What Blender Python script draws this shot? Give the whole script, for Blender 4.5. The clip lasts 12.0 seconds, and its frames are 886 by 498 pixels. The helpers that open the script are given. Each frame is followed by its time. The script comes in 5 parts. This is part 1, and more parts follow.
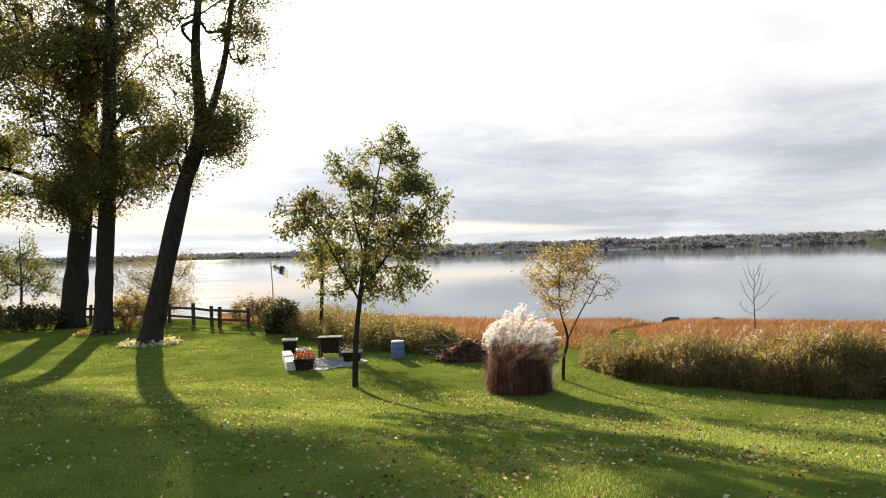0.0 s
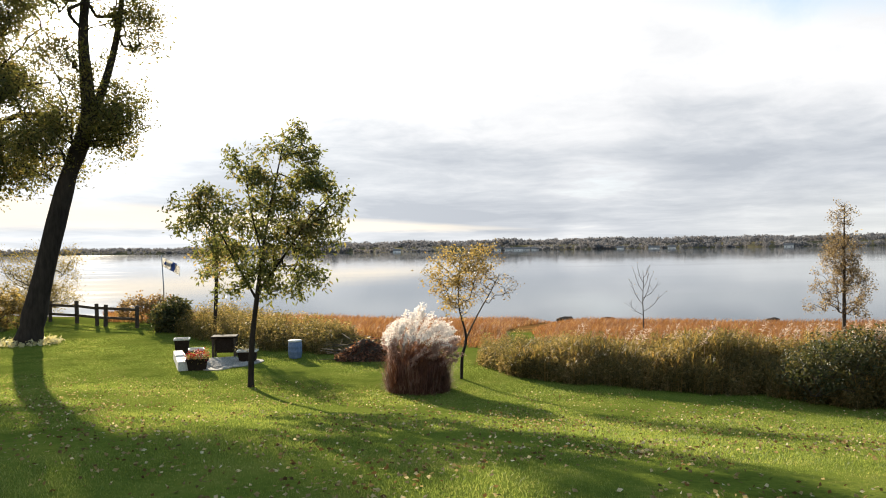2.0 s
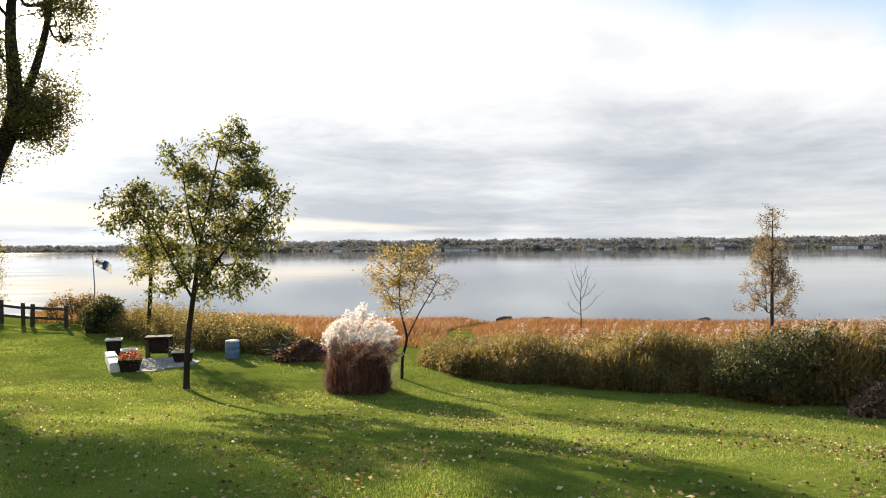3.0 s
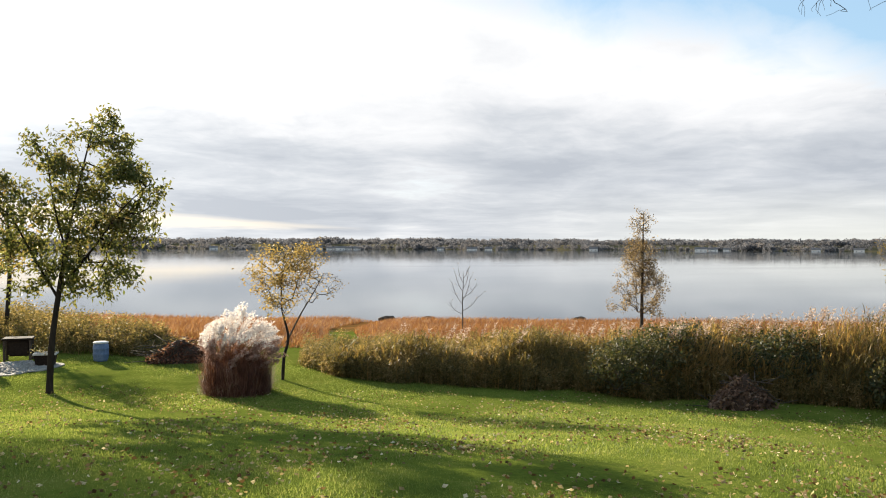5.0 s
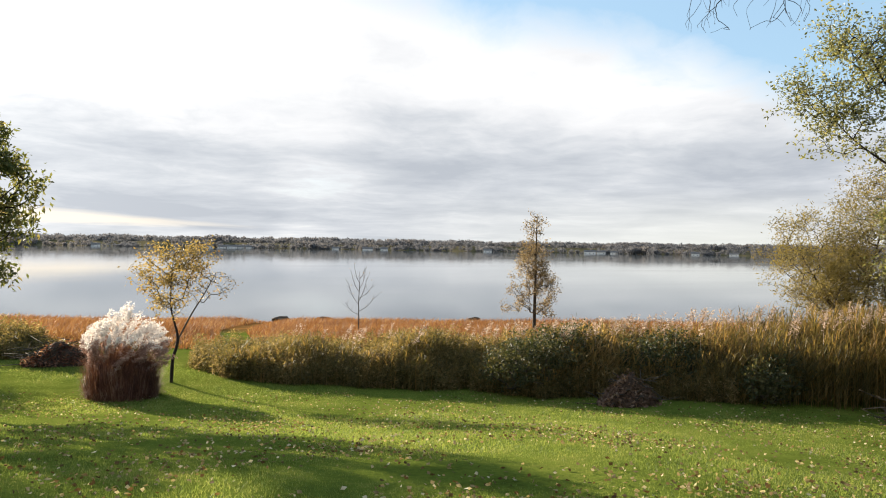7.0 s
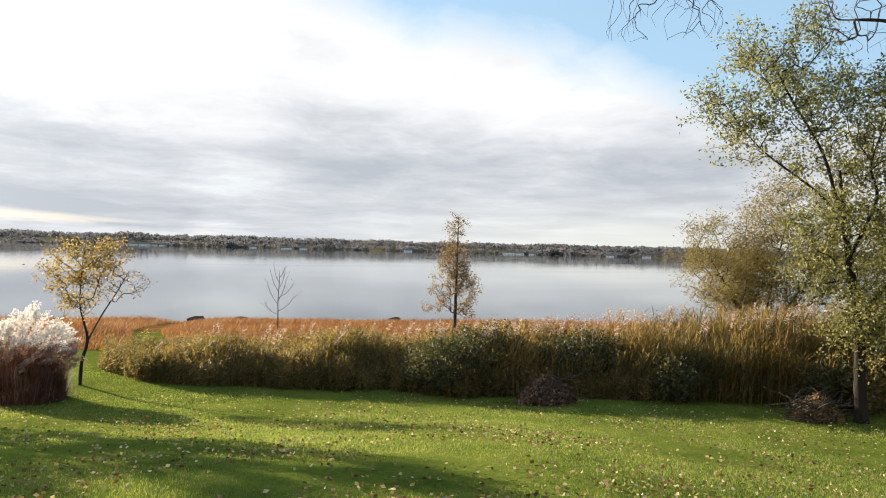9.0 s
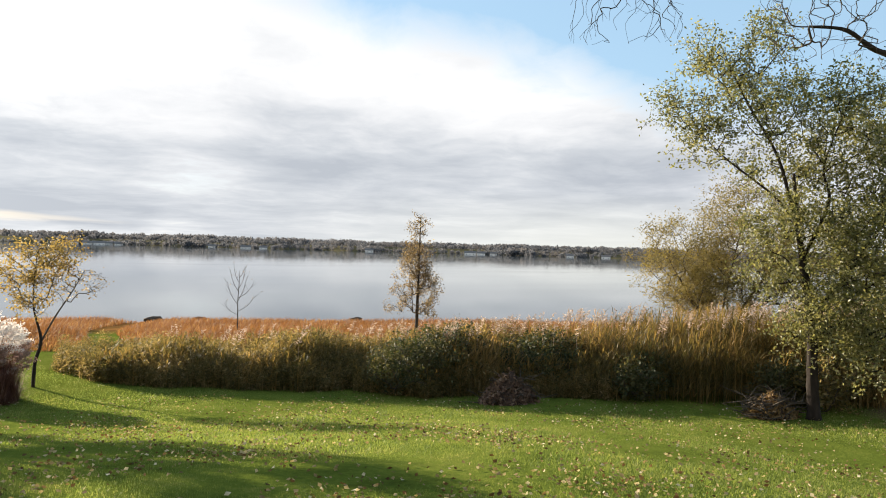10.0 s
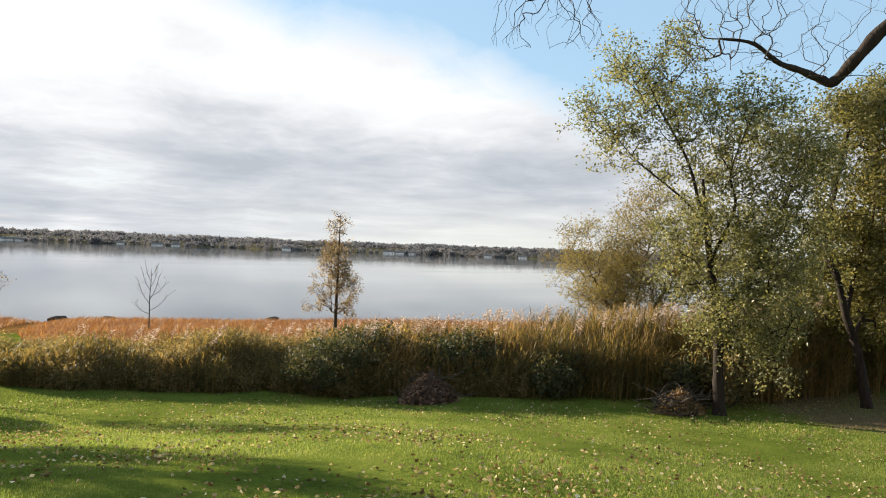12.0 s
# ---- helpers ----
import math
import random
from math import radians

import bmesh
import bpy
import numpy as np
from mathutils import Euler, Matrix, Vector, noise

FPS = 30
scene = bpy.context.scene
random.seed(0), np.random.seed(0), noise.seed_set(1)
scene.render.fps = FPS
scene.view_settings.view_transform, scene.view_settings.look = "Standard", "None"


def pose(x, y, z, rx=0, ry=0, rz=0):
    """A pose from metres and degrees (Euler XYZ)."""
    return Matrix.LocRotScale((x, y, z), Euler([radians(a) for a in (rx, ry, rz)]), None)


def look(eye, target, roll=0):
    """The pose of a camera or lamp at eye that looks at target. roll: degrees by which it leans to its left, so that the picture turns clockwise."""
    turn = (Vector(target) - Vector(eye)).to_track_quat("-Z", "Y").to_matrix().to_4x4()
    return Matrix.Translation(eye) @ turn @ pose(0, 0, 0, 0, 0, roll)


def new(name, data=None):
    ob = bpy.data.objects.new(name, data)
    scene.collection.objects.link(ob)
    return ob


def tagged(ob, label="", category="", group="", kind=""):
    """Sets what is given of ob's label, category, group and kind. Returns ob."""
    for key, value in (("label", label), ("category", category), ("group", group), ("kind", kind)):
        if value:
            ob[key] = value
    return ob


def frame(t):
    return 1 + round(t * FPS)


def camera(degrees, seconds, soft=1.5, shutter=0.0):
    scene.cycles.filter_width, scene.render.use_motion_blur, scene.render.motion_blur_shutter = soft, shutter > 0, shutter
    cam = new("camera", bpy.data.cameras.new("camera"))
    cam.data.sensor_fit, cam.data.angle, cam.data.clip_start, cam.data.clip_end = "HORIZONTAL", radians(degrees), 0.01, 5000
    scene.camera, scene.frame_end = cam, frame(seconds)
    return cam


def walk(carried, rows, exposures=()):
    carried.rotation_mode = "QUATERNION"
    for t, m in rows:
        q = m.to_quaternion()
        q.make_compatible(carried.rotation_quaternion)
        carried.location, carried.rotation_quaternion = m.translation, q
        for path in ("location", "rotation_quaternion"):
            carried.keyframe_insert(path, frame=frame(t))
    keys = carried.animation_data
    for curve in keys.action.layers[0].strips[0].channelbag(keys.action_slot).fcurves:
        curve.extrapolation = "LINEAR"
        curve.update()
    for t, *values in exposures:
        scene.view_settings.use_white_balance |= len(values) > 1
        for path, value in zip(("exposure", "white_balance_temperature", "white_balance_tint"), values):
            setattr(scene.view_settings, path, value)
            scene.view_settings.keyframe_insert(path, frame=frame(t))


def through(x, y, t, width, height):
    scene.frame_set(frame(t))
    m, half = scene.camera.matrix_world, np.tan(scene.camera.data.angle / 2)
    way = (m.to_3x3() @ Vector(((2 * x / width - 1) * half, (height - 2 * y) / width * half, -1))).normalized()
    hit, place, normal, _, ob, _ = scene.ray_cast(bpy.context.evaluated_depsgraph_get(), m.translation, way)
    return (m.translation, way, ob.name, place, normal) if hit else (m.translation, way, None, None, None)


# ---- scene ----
# ---------------------------------------------------------------- camera
cam = camera(58.6, 12.0, soft=1.0)


def eye_pose(x, y, z, yaw, pitch, roll):
    """Heading to the left of +y, pitch up, roll as look() takes it."""
    a, b = radians(yaw), radians(pitch)
    ahead = Vector((-math.sin(a) * math.cos(b), math.cos(a) * math.cos(b), math.sin(b)))
    return look((x, y, z), Vector((x, y, z)) + ahead, roll)


PATH = [
    (0, 0.000, 0.000, 3.500, 0.00, 0.21, -1.60),
    (0.5, -0.013, 0.004, 3.501, -1.61, 0.14, -1.40),
    (1, -0.026, 0.008, 3.503, -3.36, 0.07, -1.26),
    (1.5, -0.039, 0.013, 3.504, -5.24, 0.02, -1.03),
    (2, -0.052, 0.017, 3.505, -7.34, -0.02, -0.82),
    (2.5, -0.065, 0.021, 3.507, -9.56, -0.06, -0.64),
    (3, -0.078, 0.025, 3.508, -11.68, -0.08, -0.44),
    (5, -0.130, 0.042, 3.513, -20.21, -0.14, 0.21),
    (5.5, -0.143, 0.046, 3.515, -22.35, -0.12, 0.42),
    (6, -0.156, 0.050, 3.516, -24.38, -0.10, 0.60),
    (6.5, -0.169, 0.054, 3.517, -26.20, -0.07, 0.79),
    (7, -0.182, 0.058, 3.518, -27.77, -0.04, 0.90),
    (9, -0.234, 0.075, 3.524, -33.54, 0.07, 1.44),
    (9.5, -0.247, 0.079, 3.525, -34.93, 0.09, 1.51),
    (10, -0.260, 0.084, 3.526, -36.34, 0.14, 1.61),
    (10.5, -0.273, 0.088, 3.528, -37.73, 0.16, 1.78),
    (11, -0.286, 0.092, 3.529, -39.23, 0.18, 1.86),
    (11.5, -0.299, 0.096, 3.530, -40.71, 0.25, 1.95),
    (12, -0.312, 0.100, 3.532, -42.23, 0.29, 2.10),
]
walk(cam, [(t, eye_pose(*row)) for t, *row in PATH])

# ---------------------------------------------------------------- light
SUN_AZ, SUN_EL = radians(17.2), radians(14.9)          # azimuth counted to the left of +y
SUN_DIR = Vector((-math.sin(SUN_AZ) * math.cos(SUN_EL), math.cos(SUN_AZ) * math.cos(SUN_EL), math.sin(SUN_EL)))
sun_data = bpy.data.lights.new("sun", "SUN")
sun_data.energy, sun_data.angle, sun_data.color = 5.0, radians(0.6), (1.0, 0.885, 0.70)
sun = new("sun", sun_data)
sun.matrix_world = look(SUN_DIR * 200, (0, 0, 0))
scene.view_settings.exposure = 1.6


class Graph:
    """Short hand for building node trees."""

    def __init__(self, tree):
        self.tree, self.nodes, self.links = tree, tree.nodes, tree.links
        self.nodes.clear()

    def node(self, kind, inputs=None, **settings):
        n = self.nodes.new(kind)
        for key, value in settings.items():
            setattr(n, key, value)
        for key, value in (inputs or {}).items():
            self.put(n.inputs[key], value)
        return n

    def put(self, socket, value):
        if isinstance(value, bpy.types.NodeSocket):
            self.links.new(value, socket)
        elif isinstance(value, bpy.types.Node):
            self.links.new(value.outputs[0], socket)
        else:
            socket.default_value = value

    def math(self, op, a, b=0.0, clamp=False):
        n = self.node("ShaderNodeMath", {0: a, 1: b}, operation=op, use_clamp=clamp)
        return n.outputs[0]

    def mix(self, fac, a, b, blend="MIX"):
        n = self.node("ShaderNodeMix", data_type="RGBA", blend_type=blend)
        for socket, value in ((n.inputs[0], fac), (n.inputs[6], a), (n.inputs[7], b)):
            self.put(socket, value)
        return n.outputs[2]

    def noise(self, vector, scale, detail=4.0, rough=0.55):
        return self.node("ShaderNodeTexNoise", {"Vector": vector, "Scale": scale, "Detail": detail, "Roughness": rough}).outputs[0]

    def ramp(self, fac, stops):
        n = self.node("ShaderNodeValToRGB", {0: fac})
        r = n.color_ramp
        while len(r.elements) < len(stops):
            r.elements.new(0.5)
        for e, (at, col) in zip(r.elements, stops):
            e.position, e.color = at, (*col, 1)
        return n.outputs[0]


def rgb(*c):
    return (*c, 1.0)


def build_world():
    """Low sun behind a broken deck of cloud that thins out overhead and away from the sun."""
    w = bpy.data.worlds.new("sky")
    scene.world = w
    w.use_nodes = True
    g = Graph(w.node_tree)
    d = g.node("ShaderNodeTexCoord").outputs["Generated"]
    xyz = g.node("ShaderNodeSeparateXYZ", {0: d}).outputs
    sky = g.node("ShaderNodeTexSky", sky_type="NISHITA", sun_disc=False, sun_elevation=SUN_EL, sun_rotation=-SUN_AZ,
                 air_density=1.0, dust_density=0.8, ozone_density=1.2)
    # heading (to the right of +y) and height over the horizon, in degrees
    az = g.math("MULTIPLY", g.math("ARCTAN2", xyz[0], xyz[1]), 57.2958)
    el = g.math("MAXIMUM", g.math("MULTIPLY", g.math("ARCSINE", xyz[2]), 57.2958), 0.0)
    rise = g.math("DIVIDE", el, g.math("ADD", el, 9.0))
    flat = g.node("ShaderNodeCombineXYZ", {0: g.math("MULTIPLY", az, 0.075), 1: g.math("MULTIPLY", rise, 5.6), 2: 1.7}).outputs[0]
    drift = g.node("ShaderNodeTexNoise", {"Vector": flat, "Scale": 1.3, "Detail": 3.0})
    bent = g.node("ShaderNodeVectorMath", {0: flat, 1: g.node("ShaderNodeVectorMath", {0: drift.outputs["Color"], 1: (0.5, 0.35, 0.0)}, operation="MULTIPLY").outputs[0]}, operation="ADD").outputs[0]
    big = g.noise(bent, 0.85, 5, 0.5)
    fine = g.noise(g.node("ShaderNodeMapping", {"Vector": bent, "Scale": (0.8, 1.35, 1)}).outputs[0], 2.2, 8, 0.6)
    grain = g.math("ADD", g.math("MULTIPLY", g.math("SUBTRACT", big, 0.5), 2.3), g.math("MULTIPLY", g.math("SUBTRACT", fine, 0.5), 1.75))
    toward = g.node("ShaderNodeVectorMath", {0: d, 1: tuple(SUN_DIR)}, operation="DOT_PRODUCT").outputs["Value"]
    near_sun = g.math("MAXIMUM", toward, 0.0)
    glow = g.math("ADD", g.math("MULTIPLY", g.math("POWER", near_sun, 14.0), 0.45),
                  g.math("ADD", g.math("MULTIPLY", g.math("POWER", near_sun, 120.0), 1.6), g.math("MULTIPLY", g.math("POWER", near_sun, 2500.0), 14.0)))
    # the deck is grey low down and breaks into white overhead
    deck = g.ramp(g.math("DIVIDE", el, 20.0), [(0.0, (0.74,) * 3), (0.12, (0.88,) * 3), (0.32, (0.80,) * 3), (0.46, (0.50,) * 3), (0.58, (0.22,) * 3), (1.0, (0.0,) * 3)])
    grey = g.math("MULTIPLY", g.math("ADD", deck, g.math("ADD", g.math("MULTIPLY", grain, 0.60), -0.15)), 1.16, clamp=True)
    body = g.ramp(grey, [(0.0, (0.36, 0.36, 0.362)), (0.35, (0.31, 0.314, 0.322)), (0.7, (0.232, 0.243, 0.259)), (1.0, (0.184, 0.197, 0.217))])
    lit = g.node("ShaderNodeVectorMath", {0: body, 1: g.node("ShaderNodeCombineXYZ", {0: g.math("ADD", glow, 0.96), 1: g.math("ADD", g.math("MULTIPLY", glow, 0.95), 0.96), 2: g.math("ADD", g.math("MULTIPLY", glow, 0.86), 0.96)}).outputs[0]}, operation="MULTIPLY").outputs[0]
    # a thin clear strip of warm light under the deck, tapering away from the sun
    along = g.math("ADD", az, 17.0)
    mid = g.math("SUBTRACT", 2.55, g.math("MULTIPLY", along, 0.042))
    thick = g.math("MAXIMUM", g.math("SUBTRACT", 0.85, g.math("MULTIPLY", along, 0.023)), 0.05)
    strip = g.math("SUBTRACT", 1.35, g.math("DIVIDE", g.math("ABSOLUTE", g.math("SUBTRACT", el, g.math("ADD", mid, g.math("MULTIPLY", g.math("SUBTRACT", fine, 0.5), 0.9)))), thick), clamp=True)
    strip = g.math("MULTIPLY", strip, g.math("DIVIDE", g.math("SUBTRACT", 15.0, az), 12.0, clamp=True))
    lit = g.mix(g.math("MULTIPLY", strip, 0.85), lit, rgb(0.44, 0.385, 0.305))
    pale = g.math("MULTIPLY", g.math("SUBTRACT", 1.0, g.math("DIVIDE", el, 4.5), clamp=True), g.math("ADD", 0.05, g.math("MULTIPLY", g.math("DIVIDE", g.math("SUBTRACT", az, 22.0), 25.0, clamp=True), 0.75)))
    lit = g.mix(pale, lit, rgb(0.335, 0.335, 0.305))
    clear = g.node("ShaderNodeVectorMath", {0: sky.outputs[0], 1: (0.070, 0.070, 0.070)}, operation="MULTIPLY").outputs[0]
    clear = g.mix(0.68, clear, rgb(0.155, 0.238, 0.318))
    # upper edge of the deck: it sinks to the right, blue sky above it
    edge = g.math("MULTIPLY", g.ramp(g.math("DIVIDE", az, 90.0), [(0.0, (0.75,) * 3), (0.2, (0.46,) * 3), (0.37, (0.385,) * 3), (0.50, (0.335,) * 3), (0.59, (0.23,) * 3), (1.0, (0.20,) * 3)]), 40.0)
    open_sky = g.math("ADD", g.math("DIVIDE", g.math("ADD", g.math("SUBTRACT", el, edge), g.math("MULTIPLY", grain, -2.4)), 3.6), 0.5, clamp=True)
    rifts = g.math("MULTIPLY", g.math("SUBTRACT", -0.42, grain), 2.2, clamp=True)
    cover = g.math("MULTIPLY", g.math("SUBTRACT", 1.0, open_sky), g.math("SUBTRACT", 1.0, g.math("MULTIPLY", rifts, 0.45)))
    both = g.mix(cover, clear, lit)
    g.node("ShaderNodeOutputWorld", {0: g.node("ShaderNodeBackground", {0: both, 1: 1.0}).outputs[0]})


build_world()


# ---------------------------------------------------------------- materials
def material(name):
    m = bpy.data.materials.new(name)
    m.use_nodes = True
    return m, Graph(m.node_tree)


def foliage(name, colours, through=0.45, rough=0.55, patch=0.6, tint=(1.3, 1.22, 0.8), shine=0.2, single=0.6):
    """Leaves and blades: colour by leaf, drifting over the plant, light shining through."""
    m, g = material(name)
    geo = g.node("ShaderNodeNewGeometry")
    n = g.noise(geo.outputs["Position"], patch, 3)
    pick = g.math("ADD", g.math("MULTIPLY", geo.outputs["Random Per Island"], single), g.math("MULTIPLY", g.math("SUBTRACT", n, 0.3), 1.0), clamp=True)
    steps = len(colours) - 1
    col = g.ramp(pick, [(i / steps, c) for i, c in enumerate(colours)])
    top = g.node("ShaderNodeBsdfPrincipled", {"Base Color": col, "Roughness": rough, "Specular IOR Level": shine})
    warm = g.mix(1.0, col, rgb(*tint), "MULTIPLY")
    under = g.node("ShaderNodeBsdfTranslucent", {0: warm})
    g.node("ShaderNodeOutputMaterial", {0: g.node("ShaderNodeMixShader", {0: through, 1: top.outputs[0], 2: under.outputs[0]}).outputs[0]})
    return m


def solid(name, a, b, scale=8.0, rough=0.7, bump=0.3, metal=0.0, stretch=(1, 1, 1)):
    """A surface with two scales of variation and fine relief."""
    m, g = material(name)
    pos = g.node("ShaderNodeMapping", {"Vector": g.node("ShaderNodeTexCoord").outputs["Object"], "Scale": stretch}).outputs[0]
    n1, n2 = g.noise(pos, scale, 6, 0.6), g.noise(pos, scale * 0.17, 3)
    f = g.math("ADD", g.math("MULTIPLY", n1, 1.3), g.math("MULTIPLY", n2, 0.7))
    col = g.ramp(g.math("SUBTRACT", f, 0.5, clamp=True), [(0.2, a), (0.8, b)])
    bm_ = g.node("ShaderNodeBump", {"Strength": bump, "Distance": 0.03, "Height": n1})
    p = g.node("ShaderNodeBsdfPrincipled", {"Base Color": col, "Roughness": g.math("ADD", g.math("MULTIPLY", n2, 0.2), rough - 0.1), "Metallic": metal, "Specular IOR Level": 0.15, "Normal": bm_})
    g.node("ShaderNodeOutputMaterial", {0: p.outputs[0]})
    return m


def ground_material():
    m, g = material("lawn_and_marsh_soil")
    pos = g.node("ShaderNodeNewGeometry").outputs["Position"]
    xyz = g.node("ShaderNodeSeparateXYZ", {0: pos}).outputs
    fine, mid, wide = g.noise(pos, 14.0, 6, 0.65), g.noise(pos, 1.1, 5), g.noise(pos, 0.16, 3)
    lawn = g.ramp(g.math("ADD", g.math("MULTIPLY", fine, 0.5), g.math("MULTIPLY", mid, 0.5)),
                  [(0.3, (0.05, 0.065, 0.012)), (0.5, (0.10, 0.125, 0.02)), (0.7, (0.16, 0.16, 0.035))])
    marsh = g.ramp(mid, [(0.3, (0.09, 0.05, 0.02)), (0.7, (0.22, 0.11, 0.035))])
    far = g.ramp(g.noise(pos, 0.006, 4), [(0.45, (0.05, 0.05, 0.032)), (0.62, (0.16, 0.13, 0.07))])
    u = g.math("ADD", g.math("ADD", g.math("MULTIPLY", xyz[0], 0.4), g.math("MULTIPLY", xyz[1], 0.917)), g.math("MULTIPLY", wide, 3.0))
    wet = g.math("MULTIPLY", g.math("SUBTRACT", -0.25, xyz[2]), 5.0, clamp=True)
    wet = g.math("MULTIPLY", wet, g.math("GREATER_THAN", u, 24.0))
    col = g.mix(wet, lawn, marsh)
    col = g.mix(g.math("GREATER_THAN", u, 300.0), col, far)
    bare = g.node("ShaderNodeVectorMath", {0: pos, 1: (21.0, 6.4, 0.3)}, operation="DISTANCE").outputs["Value"]
    bare = g.math("SUBTRACT", g.math("ADD", 1.9, g.math("MULTIPLY", mid, 2.4)), g.math("MULTIPLY", bare, 0.75), clamp=True)
    col = g.mix(bare, col, g.ramp(fine, [(0.3, (0.07, 0.045, 0.025)), (0.7, (0.19, 0.13, 0.08))]))
    b = g.node("ShaderNodeBump", {"Strength": 0.7, "Distance": 0.04, "Height": fine})
    p = g.node("ShaderNodeBsdfPrincipled", {"Base Color": col, "Roughness": 0.9, "Specular IOR Level": 0.0, "Normal": b})
    g.node("ShaderNodeOutputMaterial", {0: p.outputs[0]})
    return m


def water_material():
    m, g = material("still_lake_water")
    pos = g.node("ShaderNodeNewGeometry").outputs["Position"]
    small = g.noise(g.node("ShaderNodeMapping", {"Vector": pos, "Rotation": (0, 0, radians(-24)), "Scale": (0.7, 2.0, 1)}).outputs[0], 1.6, 4)
    swell = g.noise(g.node("ShaderNodeMapping", {"Vector": pos, "Rotation": (0, 0, radians(-24)), "Scale": (0.3, 1.6, 1)}).outputs[0], 0.05, 3)
    rough = g.math("ADD", g.math("MULTIPLY", g.math("SUBTRACT", swell, 0.42, clamp=True), 0.16), 0.025)
    b = g.node("ShaderNodeBump", {"Strength": 0.03, "Distance": 0.05, "Height": small})
    p = g.node("ShaderNodeBsdfPrincipled", {"Base Color": rgb(0.03, 0.045, 0.05), "Roughness": rough, "IOR": 1.33, "Normal": b})
    g.node("ShaderNodeOutputMaterial", {0: p.outputs[0]})
    return m


BARK_DARK = solid("dark_furrowed_bark", (0.014, 0.010, 0.008), (0.042, 0.032, 0.025), 9, 0.9, 0.9, stretch=(1, 1, 0.25))
BARK_GREY = solid("grey_brown_bark", (0.035, 0.027, 0.02), (0.10, 0.08, 0.062), 14, 0.85, 0.6, stretch=(1, 1, 0.35))
LEAF_OAK = foliage("dark_autumn_oak_leaf", [(0.05, 0.055, 0.02), (0.085, 0.09, 0.03), (0.14, 0.125, 0.042), (0.26, 0.18, 0.075)], 0.62)
LEAF_ASH = foliage("green_yellowing_ash_leaf", [(0.05, 0.065, 0.02), (0.09, 0.105, 0.035), (0.15, 0.145, 0.055), (0.25, 0.185, 0.09)], 0.58, patch=0.9)
LEAF_GOLD = foliage("yellow_maple_leaf", [(0.16, 0.12, 0.045), (0.25, 0.185, 0.07), (0.34, 0.25, 0.10), (0.16, 0.09, 0.04)], 0.45)
LEAF_RUST = foliage("rusty_birch_leaf", [(0.13, 0.075, 0.04), (0.20, 0.125, 0.06), (0.28, 0.19, 0.10), (0.14, 0.12, 0.05)], 0.45)
LEAF_BIRCH = foliage("faded_birch_leaf", [(0.07, 0.05, 0.03), (0.15, 0.105, 0.06), (0.26, 0.19, 0.115), (0.48, 0.40, 0.30)], 0.45)
LEAF_WILLOW = foliage("olive_gold_willow_leaf", [(0.11, 0.09, 0.035), (0.18, 0.145, 0.052), (0.25, 0.195, 0.075), (0.16, 0.15, 0.055)], 0.45)
LEAF_RIGHT = foliage("yellow_green_poplar_leaf", [(0.07, 0.085, 0.032), (0.13, 0.135, 0.052), (0.21, 0.20, 0.085), (0.38, 0.35, 0.19)], 0.5, 0.4, patch=0.5, shine=0.4)
LEAF_OLIVE = foliage("olive_poplar_leaf", [(0.07, 0.075, 0.025), (0.12, 0.115, 0.038), (0.18, 0.16, 0.055), (0.26, 0.22, 0.09)], 0.5, 0.45, patch=0.5, shine=0.3)
LEAF_SHRUB = foliage("dark_green_shrub_leaf", [(0.018, 0.026, 0.012), (0.04, 0.05, 0.02), (0.08, 0.078, 0.032), (0.18, 0.15, 0.075)], 0.34)
LEAF_WEED = foliage("yellow_green_weed_leaf", [(0.045, 0.045, 0.018), (0.10, 0.088, 0.034), (0.21, 0.155, 0.062), (0.44, 0.33, 0.19)], 0.52, patch=0.8)
GRASS = foliage("lawn_grass_blade", [(0.08, 0.118, 0.028), (0.135, 0.182, 0.043), (0.195, 0.232, 0.062), (0.33, 0.30, 0.13)], 0.58, 0.5, 1.1)
REED = foliage("green_gold_reed_leaf", [(0.05, 0.052, 0.02), (0.12, 0.095, 0.034), (0.23, 0.15, 0.054), (0.38, 0.24, 0.10)], 0.52, patch=0.45)
MARSH = foliage("orange_brown_marsh_grass", [(0.09, 0.04, 0.018), (0.175, 0.075, 0.03), (0.26, 0.12, 0.045), (0.42, 0.27, 0.115)], 0.45, 0.6, 0.3, (1.15, 1.1, 0.85))
MAIDEN = foliage("red_brown_maiden_grass", [(0.06, 0.024, 0.018), (0.13, 0.054, 0.038), (0.22, 0.105, 0.075), (0.36, 0.23, 0.175)], 0.45, 0.6, 3.0)
PLUME = foliage("silky_white_plume", [(0.62, 0.52, 0.46), (0.76, 0.70, 0.65), (0.86, 0.83, 0.80)], 0.5, 0.7, 3.0, (1, 1, 1))
PLUME_ROSE = foliage("faded_rose_plume", [(0.22, 0.12, 0.09), (0.33, 0.20, 0.155), (0.52, 0.41, 0.36)], 0.45, 0.7, 3.0, (1, 1, 1))
PLUME_TAN = foliage("tan_reed_plume", [(0.27, 0.18, 0.12), (0.42, 0.31, 0.235), (0.60, 0.49, 0.40)], 0.45, 0.7, 1.0, (1, 0.98, 0.95))
FALLEN = foliage("fallen_autumn_leaf", [(0.035, 0.022, 0.012), (0.11, 0.068, 0.03), (0.34, 0.26, 0.14), (0.74, 0.66, 0.50)], 0.3, 0.8, 7.0, shine=0.05)
